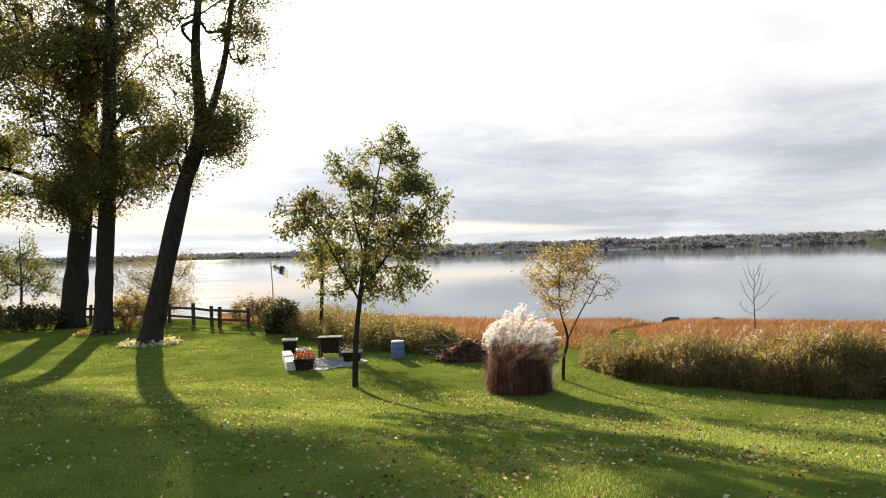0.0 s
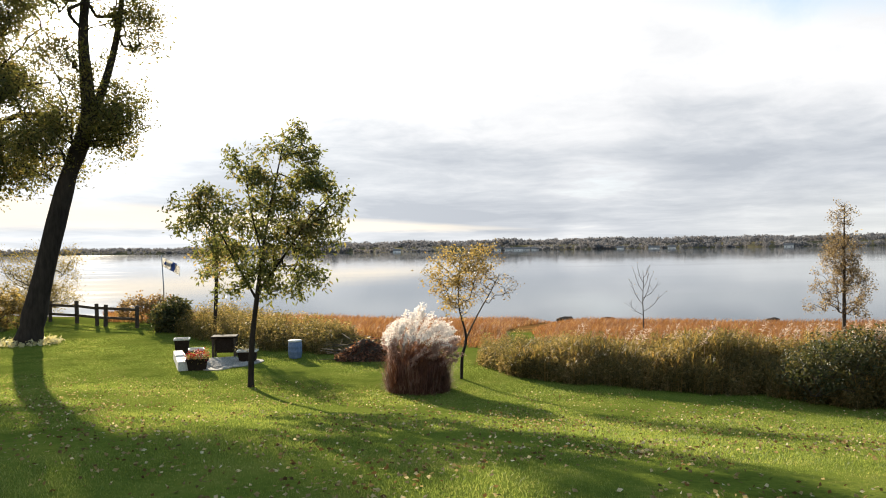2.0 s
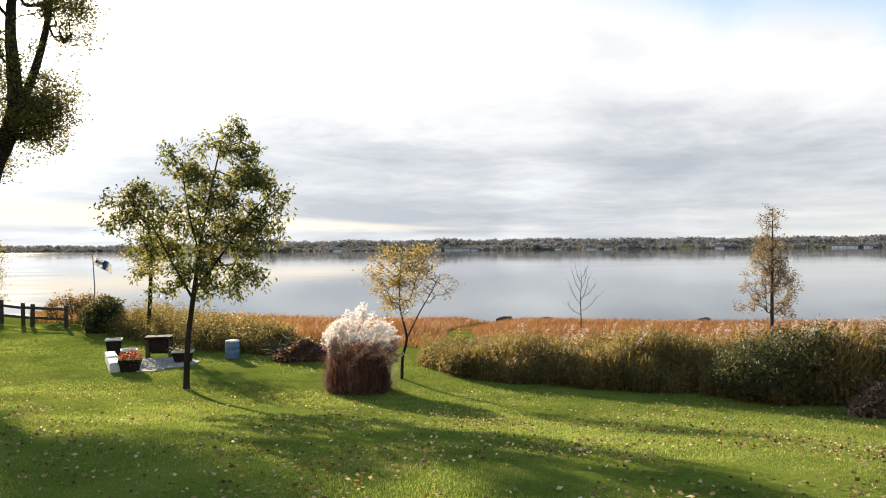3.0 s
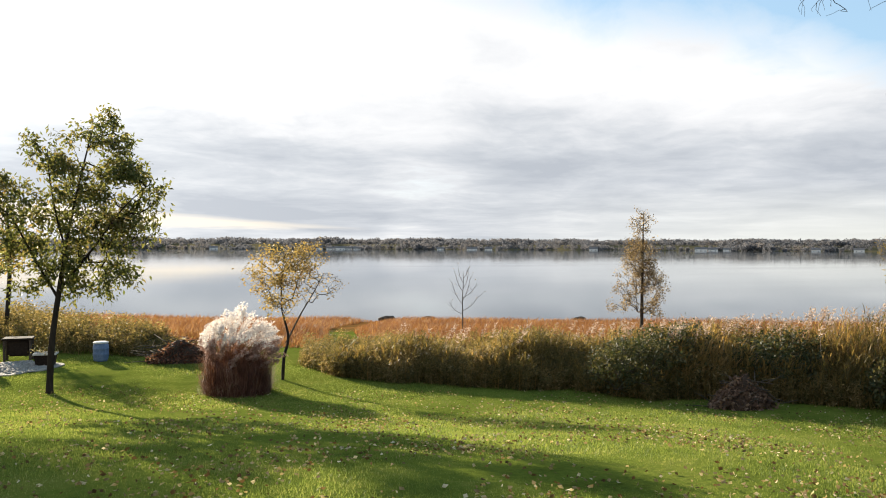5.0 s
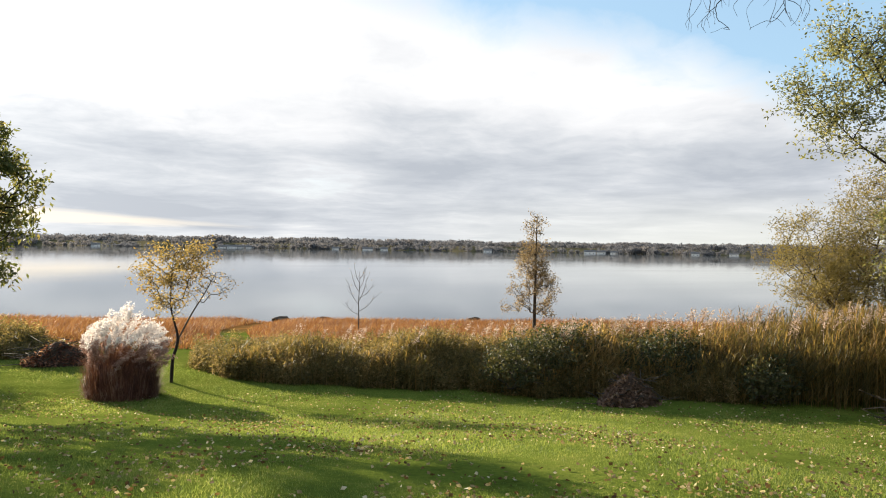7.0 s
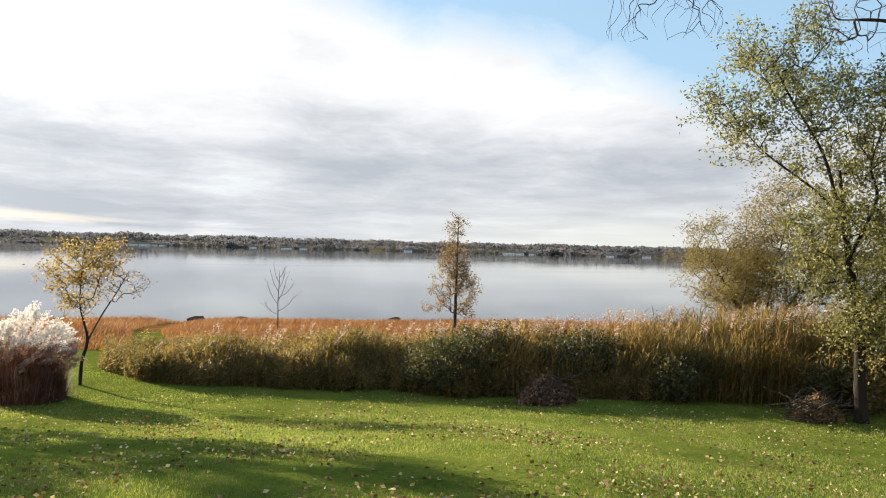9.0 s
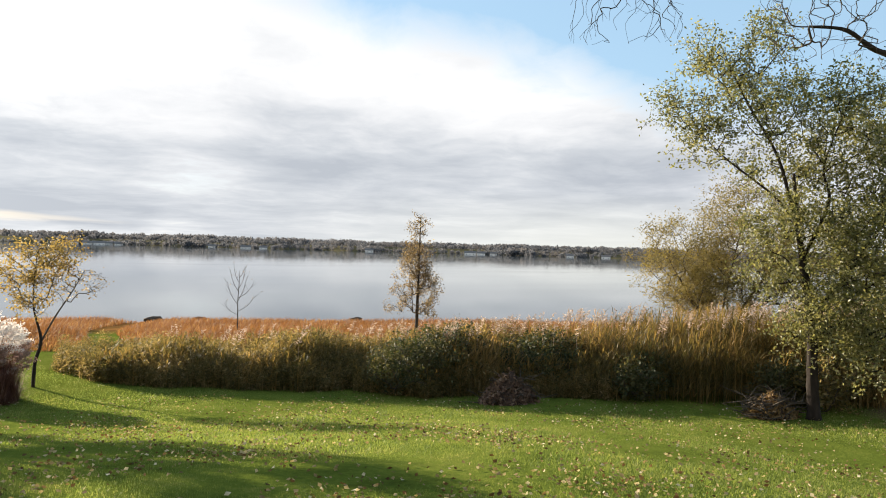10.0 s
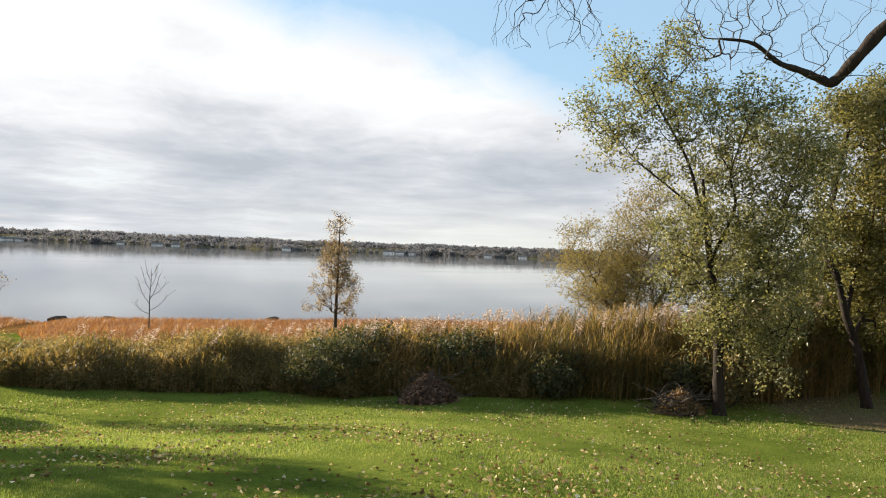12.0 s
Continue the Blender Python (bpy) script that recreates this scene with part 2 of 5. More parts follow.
LEAF_LITTER = foliage("old_brown_leaf_litter", [(0.05, 0.03, 0.022), (0.11, 0.066, 0.045), (0.20, 0.125, 0.09), (0.36, 0.26, 0.20)], 0.3, 0.8, 5.0)
# aerial haze put into the base colours: paler, greyer, bluer; last stop is autumn rust
HAZED_WOODS = foliage("far_mixed_hazed_woods", [(0.13, 0.135, 0.15), (0.15, 0.148, 0.155), (0.19, 0.155, 0.125), (0.32, 0.20, 0.11)], 0.5, 0.9, 0.012, (1, 1, 1), 0.0, 0.22)
SOIL, WATER = ground_material(), water_material()
FENCE_WOOD = solid("weathered_fence_wood", (0.035, 0.027, 0.02), (0.11, 0.085, 0.065), 20, 0.85, 0.5)
WHITE_PAINT = solid("weathered_white_paint", (0.45, 0.43, 0.39), (0.72, 0.70, 0.66), 18, 0.8, 0.15)
HOUSE_WHITE = solid("white_house_siding", (0.80, 0.78, 0.74), (0.88, 0.86, 0.83), 0.6, 0.7, 0.05)
DARK_PLASTIC = solid("dark_planter_plastic", (0.014, 0.009, 0.006), (0.034, 0.024, 0.017), 20, 0.95, 0.3)
BLUE_PLASTIC = solid("faded_blue_plastic", (0.09, 0.14, 0.24), (0.17, 0.23, 0.36), 12, 0.45, 0.1)
GRAVEL = solid("pale_patio_gravel", (0.16, 0.14, 0.12), (0.42, 0.39, 0.35), 30, 0.9, 0.9)
ROOF = solid("grey_roof_shingle", (0.12, 0.108, 0.10), (0.22, 0.20, 0.19), 1.0, 0.8, 0.2)
FLAG_BLUE = solid("blue_flag_cloth", (0.04, 0.08, 0.30), (0.07, 0.12, 0.40), 10, 0.8, 0.1)
METAL = solid("grey_pole_metal", (0.30, 0.30, 0.30), (0.45, 0.45, 0.46), 20, 0.4, 0.05, 0.6)
RED_PETAL = foliage("red_flower_petal", [(0.30, 0.02, 0.02), (0.45, 0.04, 0.03), (0.20, 0.03, 0.02)], 0.3, tint=(1.1, 0.8, 0.8))
PALE_PETAL = foliage("pale_flower_petal", [(0.45, 0.40, 0.22), (0.60, 0.55, 0.35), (0.35, 0.30, 0.10)], 0.3)


# ---------------------------------------------------------------- mesh tools
def mesh_from(name, verts, tris, mat, smooth=False):
    me = bpy.data.meshes.new(name)
    verts, tris = np.asarray(verts, np.float32), np.asarray(tris, np.int32)
    me.vertices.add(len(verts))
    me.vertices.foreach_set("co", verts.ravel())
    me.loops.add(tris.size)
    me.loops.foreach_set("vertex_index", tris.ravel())
    me.polygons.add(len(tris))
    me.polygons.foreach_set("loop_start", np.arange(0, tris.size, tris.shape[1], dtype=np.int32))
    if smooth:
        me.polygons.foreach_set("use_smooth", np.ones(len(tris), bool))
    me.update(calc_edges=True)
    me.materials.append(mat)
    return me


def part(name, data, mat, parent, label=""):
    """One mesh object under a thing or a part; data is a mesh or a bmesh."""
    if isinstance(data, bmesh.types.BMesh):
        me = bpy.data.meshes.new(name)
        data.to_mesh(me)
        data.free()
        me.materials.append(mat)
        data = me
    ob = new(name, data)
    ob.parent = parent
    if label:
        tagged(ob, label)
    return ob


def empty(name, at, label, category, group="", kind=""):
    ob = new(name)
    ob.empty_display_size = 0.2
    ob.location = at
    return tagged(ob, label, category, group, kind)


def smooth_step(a):
    a = np.clip(a, 0, 1)
    return a * a * (3 - 2 * a)


def ground_z(x, y):
    """Lawn rising to the camera, falling to a marsh and the lake; a bank on the far shore."""
    x, y = np.asarray(x, float), np.asarray(y, float)
    u = 0.4 * x + 0.917 * y
    v = 0.917 * x - 0.4 * y
    z = 1.5 * smooth_step((19 - u) / 14.4) * (1 - 0.75 * smooth_step((v - 2) / 9))
    s = smooth_step((-x - 3) / 6)
    a = 25 + 8 * s
    z = z - 1.35 * smooth_step((u - a) / (58 - 4 * s - a)) - 2.0 * smooth_step((u - 49) / 25)
    r, az = np.hypot(x, y), np.degrees(np.arctan2(-x, y))
    bank = 1285 + 1100 * smooth_step((az - 2) / 9) + 25 * np.sin(az * 0.9) + 12 * np.sin(az * 2.7 + 1)
    front = (y > 0) | (x > 0)
    rise = 11.0 * smooth_step((r - bank) / 160) + 6 * smooth_step((r - bank - 250) / 500)
    return z + np.where(front, rise, 0)


def gz(x, y):
    return float(ground_z(x, y))


def leaves(rng, centres, size, spread, per, droop=0.2, ratio=0.5, axis=None):
    """Folded diamond leaves scattered about centres: vertices and triangles."""
    c = np.repeat(np.asarray(centres, float), per, 0)
    n = len(c)
    c = c + rng.normal(0, 1, (n, 3)) * spread
    d = rng.normal(0, 1, (n, 3))
    d[:, 2] = d[:, 2] * 0.7 - droop
    d /= np.linalg.norm(d, axis=1, keepdims=True)
    s = np.cross(d, rng.normal(0, 1, (n, 3)))
    s /= np.linalg.norm(s, axis=1, keepdims=True) + 1e-9
    k = np.cross(d, s)
    ln = size * rng.uniform(0.6, 1.25, (n, 1))
    w = ln * ratio * 0.5
    v = np.stack([c, c + d * ln * 0.45 + s * w + k * w * 0.35, c + d * ln, c + d * ln * 0.45 - s * w + k * w * 0.35], 1).reshape(-1, 3)
    b = np.arange(n)[:, None] * 4
    t = np.stack([b + [0, 1, 2], b + [0, 2, 3]], 1).reshape(-1, 3)
    return v, t


def blades(rng, base, height, width, lean, bend=0.5, wind=(0.0, 0.0)):
    """Curved tapering blades, three triangles each."""
    n = len(base)
    a = rng.uniform(0, 2 * np.pi, n)
    out = np.stack([np.cos(a), np.sin(a), 0 * a], 1)
    side = np.stack([-np.sin(a + 0.8), np.cos(a + 0.8), 0 * a], 1)
    h, w = np.broadcast_to(height, n)[:, None], np.broadcast_to(width, n)[:, None]
    push = (out * rng.uniform(0, 1, (n, 1)) * lean + np.array([*wind, 0])) * h
    up = np.array([0, 0, 1.0])
    mid = base + up * h * 0.55 + push * 0.35
    tip = base + up * h * (1 - bend * 0.15) + push
    v = np.stack([base - side * w / 2, base + side * w / 2, mid - side * w * 0.45, mid + side * w * 0.45, tip], 1).reshape(-1, 3)
    b = np.arange(n)[:, None] * 5
    t = np.stack([b + [0, 1, 3], b + [0, 3, 2], b + [2, 3, 4]], 1).reshape(-1, 3)
    return v, t


def join(*pieces):
    vs, ts, k = [], [], 0
    for v, t in pieces:
        vs.append(v)
        ts.append(np.asarray(t) + k)
        k += len(v)
    return np.concatenate(vs), np.concatenate(ts)


def tube(points, radii, sides=12):
    """A smooth closed tube through points."""
    pts, n = [Vector(p) for p in points], len(points)
    v, t = [], []
    for i, p in enumerate(pts):
        ax = (pts[min(i + 1, n - 1)] - pts[max(i - 1, 0)]).normalized()
        e = ax.orthogonal().normalized() if i == 0 else (e - ax * e.dot(ax)).normalized()
        f = ax.cross(e)
        for k in range(sides):
            q = 2 * math.pi * k / sides
            v.append(p + (e * math.cos(q) + f * math.sin(q)) * radii[i])
    for i in range(n - 1):
        for k in range(sides):
            a, b = i * sides + k, i * sides + (k + 1) % sides
            t += [(a, b, b + sides), (a, b + sides, a + sides)]
    v += [pts[0], pts[-1]]
    for k in range(sides):
        t += [(len(v) - 2, (k + 1) % sides, k), (len(v) - 1, (n - 1) * sides + k, (n - 1) * sides + (k + 1) % sides)]
    return np.array([tuple(p) for p in v]), np.array(t)


def spline(points, n):
    """Points spaced along a smooth curve through a few points."""
    p = np.asarray(points, float)
    s = np.linspace(0, len(p) - 1, n)
    i = np.clip(s.astype(int), 0, len(p) - 2)
    f = (s - i)[:, None]
    p0, p1, p2, p3 = p[np.maximum(i - 1, 0)], p[i], p[i + 1], p[np.minimum(i + 2, len(p) - 1)]
    return 0.5 * (2 * p1 + (p2 - p0) * f + (2 * p0 - 5 * p1 + 4 * p2 - p3) * f**2 + (3 * p1 - p0 - 3 * p2 + p3) * f**3)


def grow(rng, stem, targets, step, tip, wander=0.08, lift=0.5, links=None):
    """Branches that curve from the stem to each target, forking from one another: node places, parents and radii."""
    stem, targets = np.asarray(stem, float), np.asarray(targets, float)
    reach = np.min(np.linalg.norm(targets[:, None] - stem[None], axis=2), 1)
    room = len(stem) + int(np.sum(np.ceil(reach / step) + 2))
    nodes, parent = np.zeros((room, 3)), np.zeros(room, int)
    count = len(stem)
    nodes[:count] = stem
    parent[:count] = np.maximum(np.arange(count) - 1, 0) if links is None else links
    ends = []
    for k in np.argsort(reach):
        a = targets[k]
        off = a - nodes[:count]
        dist = np.linalg.norm(off, axis=1)
        flat = np.hypot(off[:, 0], off[:, 1])
        j = int(np.argmin(dist + lift * np.maximum(0, flat * 0.6 - off[:, 2])))
        p, last = nodes[j].copy(), j
        way = p - nodes[parent[j]]
        way = way / (np.linalg.norm(way) + 1e-9)
        bow = p + way * dist[j] * 0.38
        m = max(1, int(math.ceil(dist[j] / step)))
        for q in range(1, m + 1):
            f = q / m
            place = p * (1 - f) ** 2 + bow * 2 * f * (1 - f) + a * f * f
            nodes[count] = place + rng.normal(0, 1, 3) * wander * step * (0.3 if q == m else 1)
            parent[count], last = last, count
            count += 1
        ends.append(last)
    nodes, parent = nodes[:count], parent[:count]
    load = np.zeros(count)
    load[ends] = 1
    for i in range(count - 1, 0, -1):
        if parent[i] != i:
            load[parent[i]] += load[i]
    return nodes, parent, tip * np.maximum(load, 1) ** 0.48, np.asarray(ends)


def sticks(nodes, parent, radius, first, sides=5, most=9.0):
    """Tapered sticks for every node past the stem."""
    i = np.arange(first, len(nodes))
    a, b = nodes[parent[i]], nodes[i]
    d = b - a
    d = d / (np.linalg.norm(d, axis=1, keepdims=True) + 1e-9)
    e = np.cross(d, np.where(np.abs(d[:, 2:]) > 0.9, [[1.0, 0, 0]], [[0, 0, 1.0]]))
    e /= np.linalg.norm(e, axis=1, keepdims=True) + 1e-9
    f = np.cross(d, e)
    rb = np.minimum(radius[i], most)[:, None]
    ra = np.minimum(np.minimum(radius[parent[i]], radius[i] * 1.5), most)[:, None]
    q = np.arange(sides) * 2 * np.pi / sides
    ring = e[:, None] * np.cos(q)[None, :, None] + f[:, None] * np.sin(q)[None, :, None]
    v = np.concatenate([a[:, None] + ring * ra[:, None], b[:, None] + ring * rb[:, None]], 1).reshape(-1, 3)
    o = np.arange(len(i))[:, None] * 2 * sides
    t = []
    for k in range(sides):
        m = (k + 1) % sides
        t += [o + [k, m, m + sides], o + [k, m + sides, k + sides]]
    return v, np.stack(t, 1).reshape(-1, 3)


def in_blobs(rng, blobs, n, hollow=0.35):
    """Targets spread through ellipsoids (cx, cy, cz, rx, ry, rz), fuller towards the outside."""
    size = np.array([b[3] * b[4] * b[5] for b in blobs]) ** 0.8
    which = rng.choice(len(blobs), n, p=size / size.sum())
    b = np.asarray(blobs, float)[which]
    d = rng.normal(0, 1, (n, 3))
    d /= np.linalg.norm(d, axis=1, keepdims=True)
    r = (hollow**3 + (1 - hollow**3) * rng.uniform(0, 1, (n, 1))) ** (1 / 3)
    return b[:, :3] + d * r * b[:, 3:]


def facing(heading, rows):
    """Rows that begin (sideways, deep, up) for a viewer who looks along a heading, turned into x, y, z."""
    a = radians(heading)
    return [(r[0] * math.cos(a) - r[1] * math.sin(a), r[0] * math.sin(a) + r[1] * math.cos(a), *r[2:]) for r in rows]


def tree(name, seed, stem, radii, blobs, n, bark, leaf, label, category="tree", leaf_size=0.1, per=20, spread=0.25, step=0.45,
         tip=0.008, droop=0.25, lift=0.5, ratio=0.5, bare=0.0, group="", top=0.5, limbs=(), clump=8, loose=0.28, hollow=0.35):
    """A tree: trunk, limbs, branches and a crown of leaf sprays with gaps. Places count from the tree's foot."""
    rng = np.random.default_rng(seed)
    base = Vector(stem[0])
    root = empty(name, base, label, category, group)
    pts = spline(np.asarray(stem, float) - np.asarray(stem[0], float), max(8, len(stem) * 5))
    rad = np.interp(np.linspace(0, 1, len(pts)), np.linspace(0, 1, len(radii)), radii)
    rad[0] *= 1.25
    pts[0, 2] -= 0.12
    wob = rng.normal(0, 1, len(pts)) * 0.04
    part("trunk", mesh_from("trunk", *tube(pts, rad * (1 + wob), 14), bark, True), bark, root)
    start = int(len(pts) * (1 - top))
    sprout, links = [pts[start:]], [np.maximum(np.arange(len(pts) - start) - 1, 0)]
    count = len(pts) - start
    for line, r0, r1 in limbs:
        way = spline(line, 16)
        part("limb", mesh_from("limb", *tube(way, np.linspace(r0, r1, 16) * (1 + rng.normal(0, 0.04, 16)), 9), bark, True), bark, root)
        sprout.append(way[4:])
        links.append(np.maximum(np.arange(12) - 1, 0) + count)
        count += 12
    centres = in_blobs(rng, blobs, max(1, n // clump), hollow)
    targets = np.repeat(centres, clump, 0)
    targets = targets + rng.normal(0, 1, targets.shape) * loose * np.array([1, 1, 0.75])
    nodes, parent, radius, ends = grow(rng, np.concatenate(sprout), targets, step, tip, lift=lift, links=np.concatenate(links))
    part("branchwork", mesh_from("branchwork", *sticks(nodes, parent, radius, count, most=float(rad.max()) * 0.45), bark, True), bark, root)["kind"] = "stuff"
    if per:
        keep = ends[rng.uniform(0, 1, len(ends)) >= bare]
        inner = parent[keep]
        c = np.concatenate([nodes[keep], nodes[keep], (nodes[keep] + nodes[inner]) / 2])
        v, t = leaves(rng, c, leaf_size, spread, max(1, per // 3), droop, ratio)
        part("crown", mesh_from("crown", v, t, leaf), leaf, root)["kind"] = "stuff"
    return root


# ---------------------------------------------------------------- ground, water, far shore
def build_ground():
    ang = np.radians(np.arange(0, 360, 1.0))
    rad = np.concatenate([np.arange(0.6, 30, 0.4), np.arange(30, 80, 1.0), np.geomspace(80, 1200, 30), np.arange(1215, 2900, 30), np.geomspace(2950, 4800, 8)])
    a, r = np.meshgrid(ang, rad)
    x, y = r * np.sin(a), r * np.cos(a)
    z = ground_z(x, y)
    ripple = np.array([noise.noise(Vector((px * 0.35, py * 0.35, 0))) for px, py in zip(x.ravel(), y.ravel())]).reshape(x.shape)
    z = z + ripple * 0.035 * (r < 60) * (r > 2)
    v = np.stack([x.ravel(), y.ravel(), z.ravel()], 1)
    v = np.concatenate([v, [[0, 0, gz(0, 0)]]])
    n, m = len(rad), len(ang)
    i, j = np.meshgrid(np.arange(n - 1), np.arange(m), indexing="ij")
    p, q = i * m + j, i * m + (j + 1) % m
    t = np.concatenate([np.stack([p, q + m, q], -1).reshape(-1, 3), np.stack([p, p + m, q + m], -1).reshape(-1, 3)])
    k = np.arange(m)
    t = np.concatenate([t, np.stack([np.full(m, len(v) - 1), k, (k + 1) % m], 1)])
    ob = new("ground", mesh_from("ground", v, t, SOIL, True))
    tagged(ob, "sloping mown green lawn running down to brown marsh", "ground", kind="structure")


build_ground()
sheet = np.array([(-4800, -4800, -1), (4800, -4800, -1), (4800, 4800, -1), (-4800, 4800, -1)], float)
tagged(new("water", mesh_from("water", sheet, [(0, 1, 2), (0, 2, 3)], WATER)), "calm grey lake water reflecting a cloudy sky", "lake", kind="structure")


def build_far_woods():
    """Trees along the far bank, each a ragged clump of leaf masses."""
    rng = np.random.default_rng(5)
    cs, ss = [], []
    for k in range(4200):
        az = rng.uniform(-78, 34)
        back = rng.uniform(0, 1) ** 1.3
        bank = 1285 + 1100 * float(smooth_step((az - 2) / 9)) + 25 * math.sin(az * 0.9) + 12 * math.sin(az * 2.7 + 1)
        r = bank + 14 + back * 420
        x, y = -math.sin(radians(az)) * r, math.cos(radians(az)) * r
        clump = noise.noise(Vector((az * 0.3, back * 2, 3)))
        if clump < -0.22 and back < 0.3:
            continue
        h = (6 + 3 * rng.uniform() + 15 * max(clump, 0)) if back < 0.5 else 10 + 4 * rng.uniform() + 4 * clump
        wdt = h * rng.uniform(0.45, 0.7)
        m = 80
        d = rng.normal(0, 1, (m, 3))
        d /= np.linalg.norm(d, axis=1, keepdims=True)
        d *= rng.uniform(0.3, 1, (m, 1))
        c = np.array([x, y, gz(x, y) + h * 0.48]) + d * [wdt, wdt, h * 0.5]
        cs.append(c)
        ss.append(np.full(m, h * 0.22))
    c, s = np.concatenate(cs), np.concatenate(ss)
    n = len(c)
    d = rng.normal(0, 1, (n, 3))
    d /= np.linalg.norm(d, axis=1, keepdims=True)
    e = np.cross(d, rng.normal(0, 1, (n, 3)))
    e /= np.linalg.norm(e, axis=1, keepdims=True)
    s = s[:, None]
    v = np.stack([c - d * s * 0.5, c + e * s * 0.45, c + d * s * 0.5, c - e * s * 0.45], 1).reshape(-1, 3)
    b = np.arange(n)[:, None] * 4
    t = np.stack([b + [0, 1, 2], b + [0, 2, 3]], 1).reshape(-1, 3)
    tagged(new("far_woods", mesh_from("far_woods", v, t, HAZED_WOODS)), "distant autumn woods along the far shore", "woods", kind="stuff")


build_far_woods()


# ---------------------------------------------------------------- lawn grass, marsh and reeds
def scatter_wedge(rng, n, near, far, left=33, right=-76):
    """Plan points in the wedge of lawn in front, evenly by distance."""
    r = rng.uniform(near, far, n)
    a = np.radians(rng.uniform(right, left, n))
    return np.stack([-np.sin(a) * r, np.cos(a) * r], 1), r


HEDGE = [(3.9, 23.4), (4.5, 20.9), (6.2, 19.2), (7.8, 17.9), (9.3, 17.0), (10.7, 15.5), (12.4, 14.5), (13.9, 13.4), (15.5, 12.0), (17.2, 10.2), (19.5, 9.0), (23.0, 8.4), (28.0, 7.0)]
HEDGE_CURVE = spline(HEDGE, 260)


def hedge_front(x):
    return np.interp(x, HEDGE_CURVE[:, 0], HEDGE_CURVE[:, 1])


def build_lawn():
    rng = np.random.default_rng(11)
    p, r = scatter_wedge(rng, 520000, 4.3, 27.0)
    q, k = scatter_wedge(rng, 90000, 27.0, 47.0, 36, 0)
    p, r = np.concatenate([p, q]), np.concatenate([r, k])
    u = 0.4 * p[:, 0] + 0.917 * p[:, 1]
    keep = ((p[:, 1] < hedge_front(p[:, 0]) + 0.3) | (p[:, 0] < 3.9)) & (u < 24.5 + 8 * smooth_step((-p[:, 0] - 4) / 3))
    p, r = p[keep], r[keep]
    n = len(p)
    base = np.stack([p[:, 0], p[:, 1], ground_z(p[:, 0], p[:, 1]) - 0.01], 1)
    h = rng.uniform(0.015, 0.045, n) * (1 + 0.4 * np.sin(p[:, 0] * 1.3) * np.sin(p[:, 1] * 1.1))
    w = 0.0035 + r * 0.0006
    a = rng.uniform(0, 2 * np.pi, n)
    side = np.stack([np.cos(a), np.sin(a), 0 * a], 1) * w[:, None] / 2
    tip = base + np.stack([rng.normal(0, 0.45, n) * h, rng.normal(0, 0.45, n) * h, h], 1)
    v = np.stack([base - side, base + side, tip], 1).reshape(-1, 3)
    tagged(new("lawn_grass", mesh_from("lawn_grass", v, np.arange(3 * n).reshape(-1, 3), GRASS)), "short mown green lawn grass with autumn wear", "grass", kind="stuff")
    # fallen leaves
    p, r = scatter_wedge(rng, 34000, 5.0, 26.0)
    u = 0.4 * p[:, 0] + 0.917 * p[:, 1]
    dens = np.array([noise.noise(Vector((a * 0.5, b * 0.5, 7))) for a, b in p])
    keep = ((p[:, 1] < hedge_front(p[:, 0]) - 0.2) | (p[:, 0] < 3.9)) & (u < 19) & (dens > rng.uniform(-0.45, 0.5, len(p)))
    p = p[keep]
    c = np.stack([p[:, 0], p[:, 1], ground_z(p[:, 0], p[:, 1]) + 0.045], 1)
    v, t = leaves(rng, c, 0.054, 0.02, 1, 0.0, 0.8)
    flat = v.reshape(-1, 4, 3)
    flat[:, :, 2] = c[:, None, 2] + (flat[:, :, 2] - c[:, None, 2]) * 0.75
    tagged(new("fallen_leaves", mesh_from("fallen_leaves", flat.reshape(-1, 3), t, FALLEN)), "dry brown and tan leaves scattered on the lawn", "leaves", kind="stuff")


build_lawn()


def build_marsh():
    rng = np.random.default_rng(12)
    n = 260000
    r = rng.uniform(24, 62, n)
    a = np.radians(rng.uniform(-72, 16, n))
    x, y = -np.sin(a) * r, np.cos(a) * r
    u = 0.4 * x + 0.917 * y
    z = ground_z(x, y)
    start = 27 + 7 * smooth_step((-x - 2) / 5)
    off = np.abs(x - (4.6 + (y - 24) * 0.34 + 0.5 * np.sin(y * 0.3))) / (0.9 + 0.03 * (y - 24))
    keep = (u > start) & (z > -1.02) & ((off > 0.5) | (u > 46))
    x, y, z, u, off = x[keep], y[keep], z[keep], u[keep], off[keep]
    patch = np.array([noise.noise(Vector((p * 0.12, q * 0.2, 1))) for p, q in zip(x, y)])
    h = (0.46 + 0.2 * patch) * rng.uniform(0.7, 1.2, len(x)) * np.clip(0.25 + off * 0.6, 0, 1) * np.clip((u - 26) / 3, 0.4, 1)
    v, t = blades(rng, np.stack([x, y, z - 0.02], 1), h * rng.uniform(0.6, 1.1, len(x)), 0.026, 0.9, wind=(0.18, 0.05))
    tagged(new("marsh_grass", mesh_from("marsh_grass", v, t, MARSH)), "rusty orange marsh grass between lawn and lake", "grass", kind="stuff")


build_marsh()


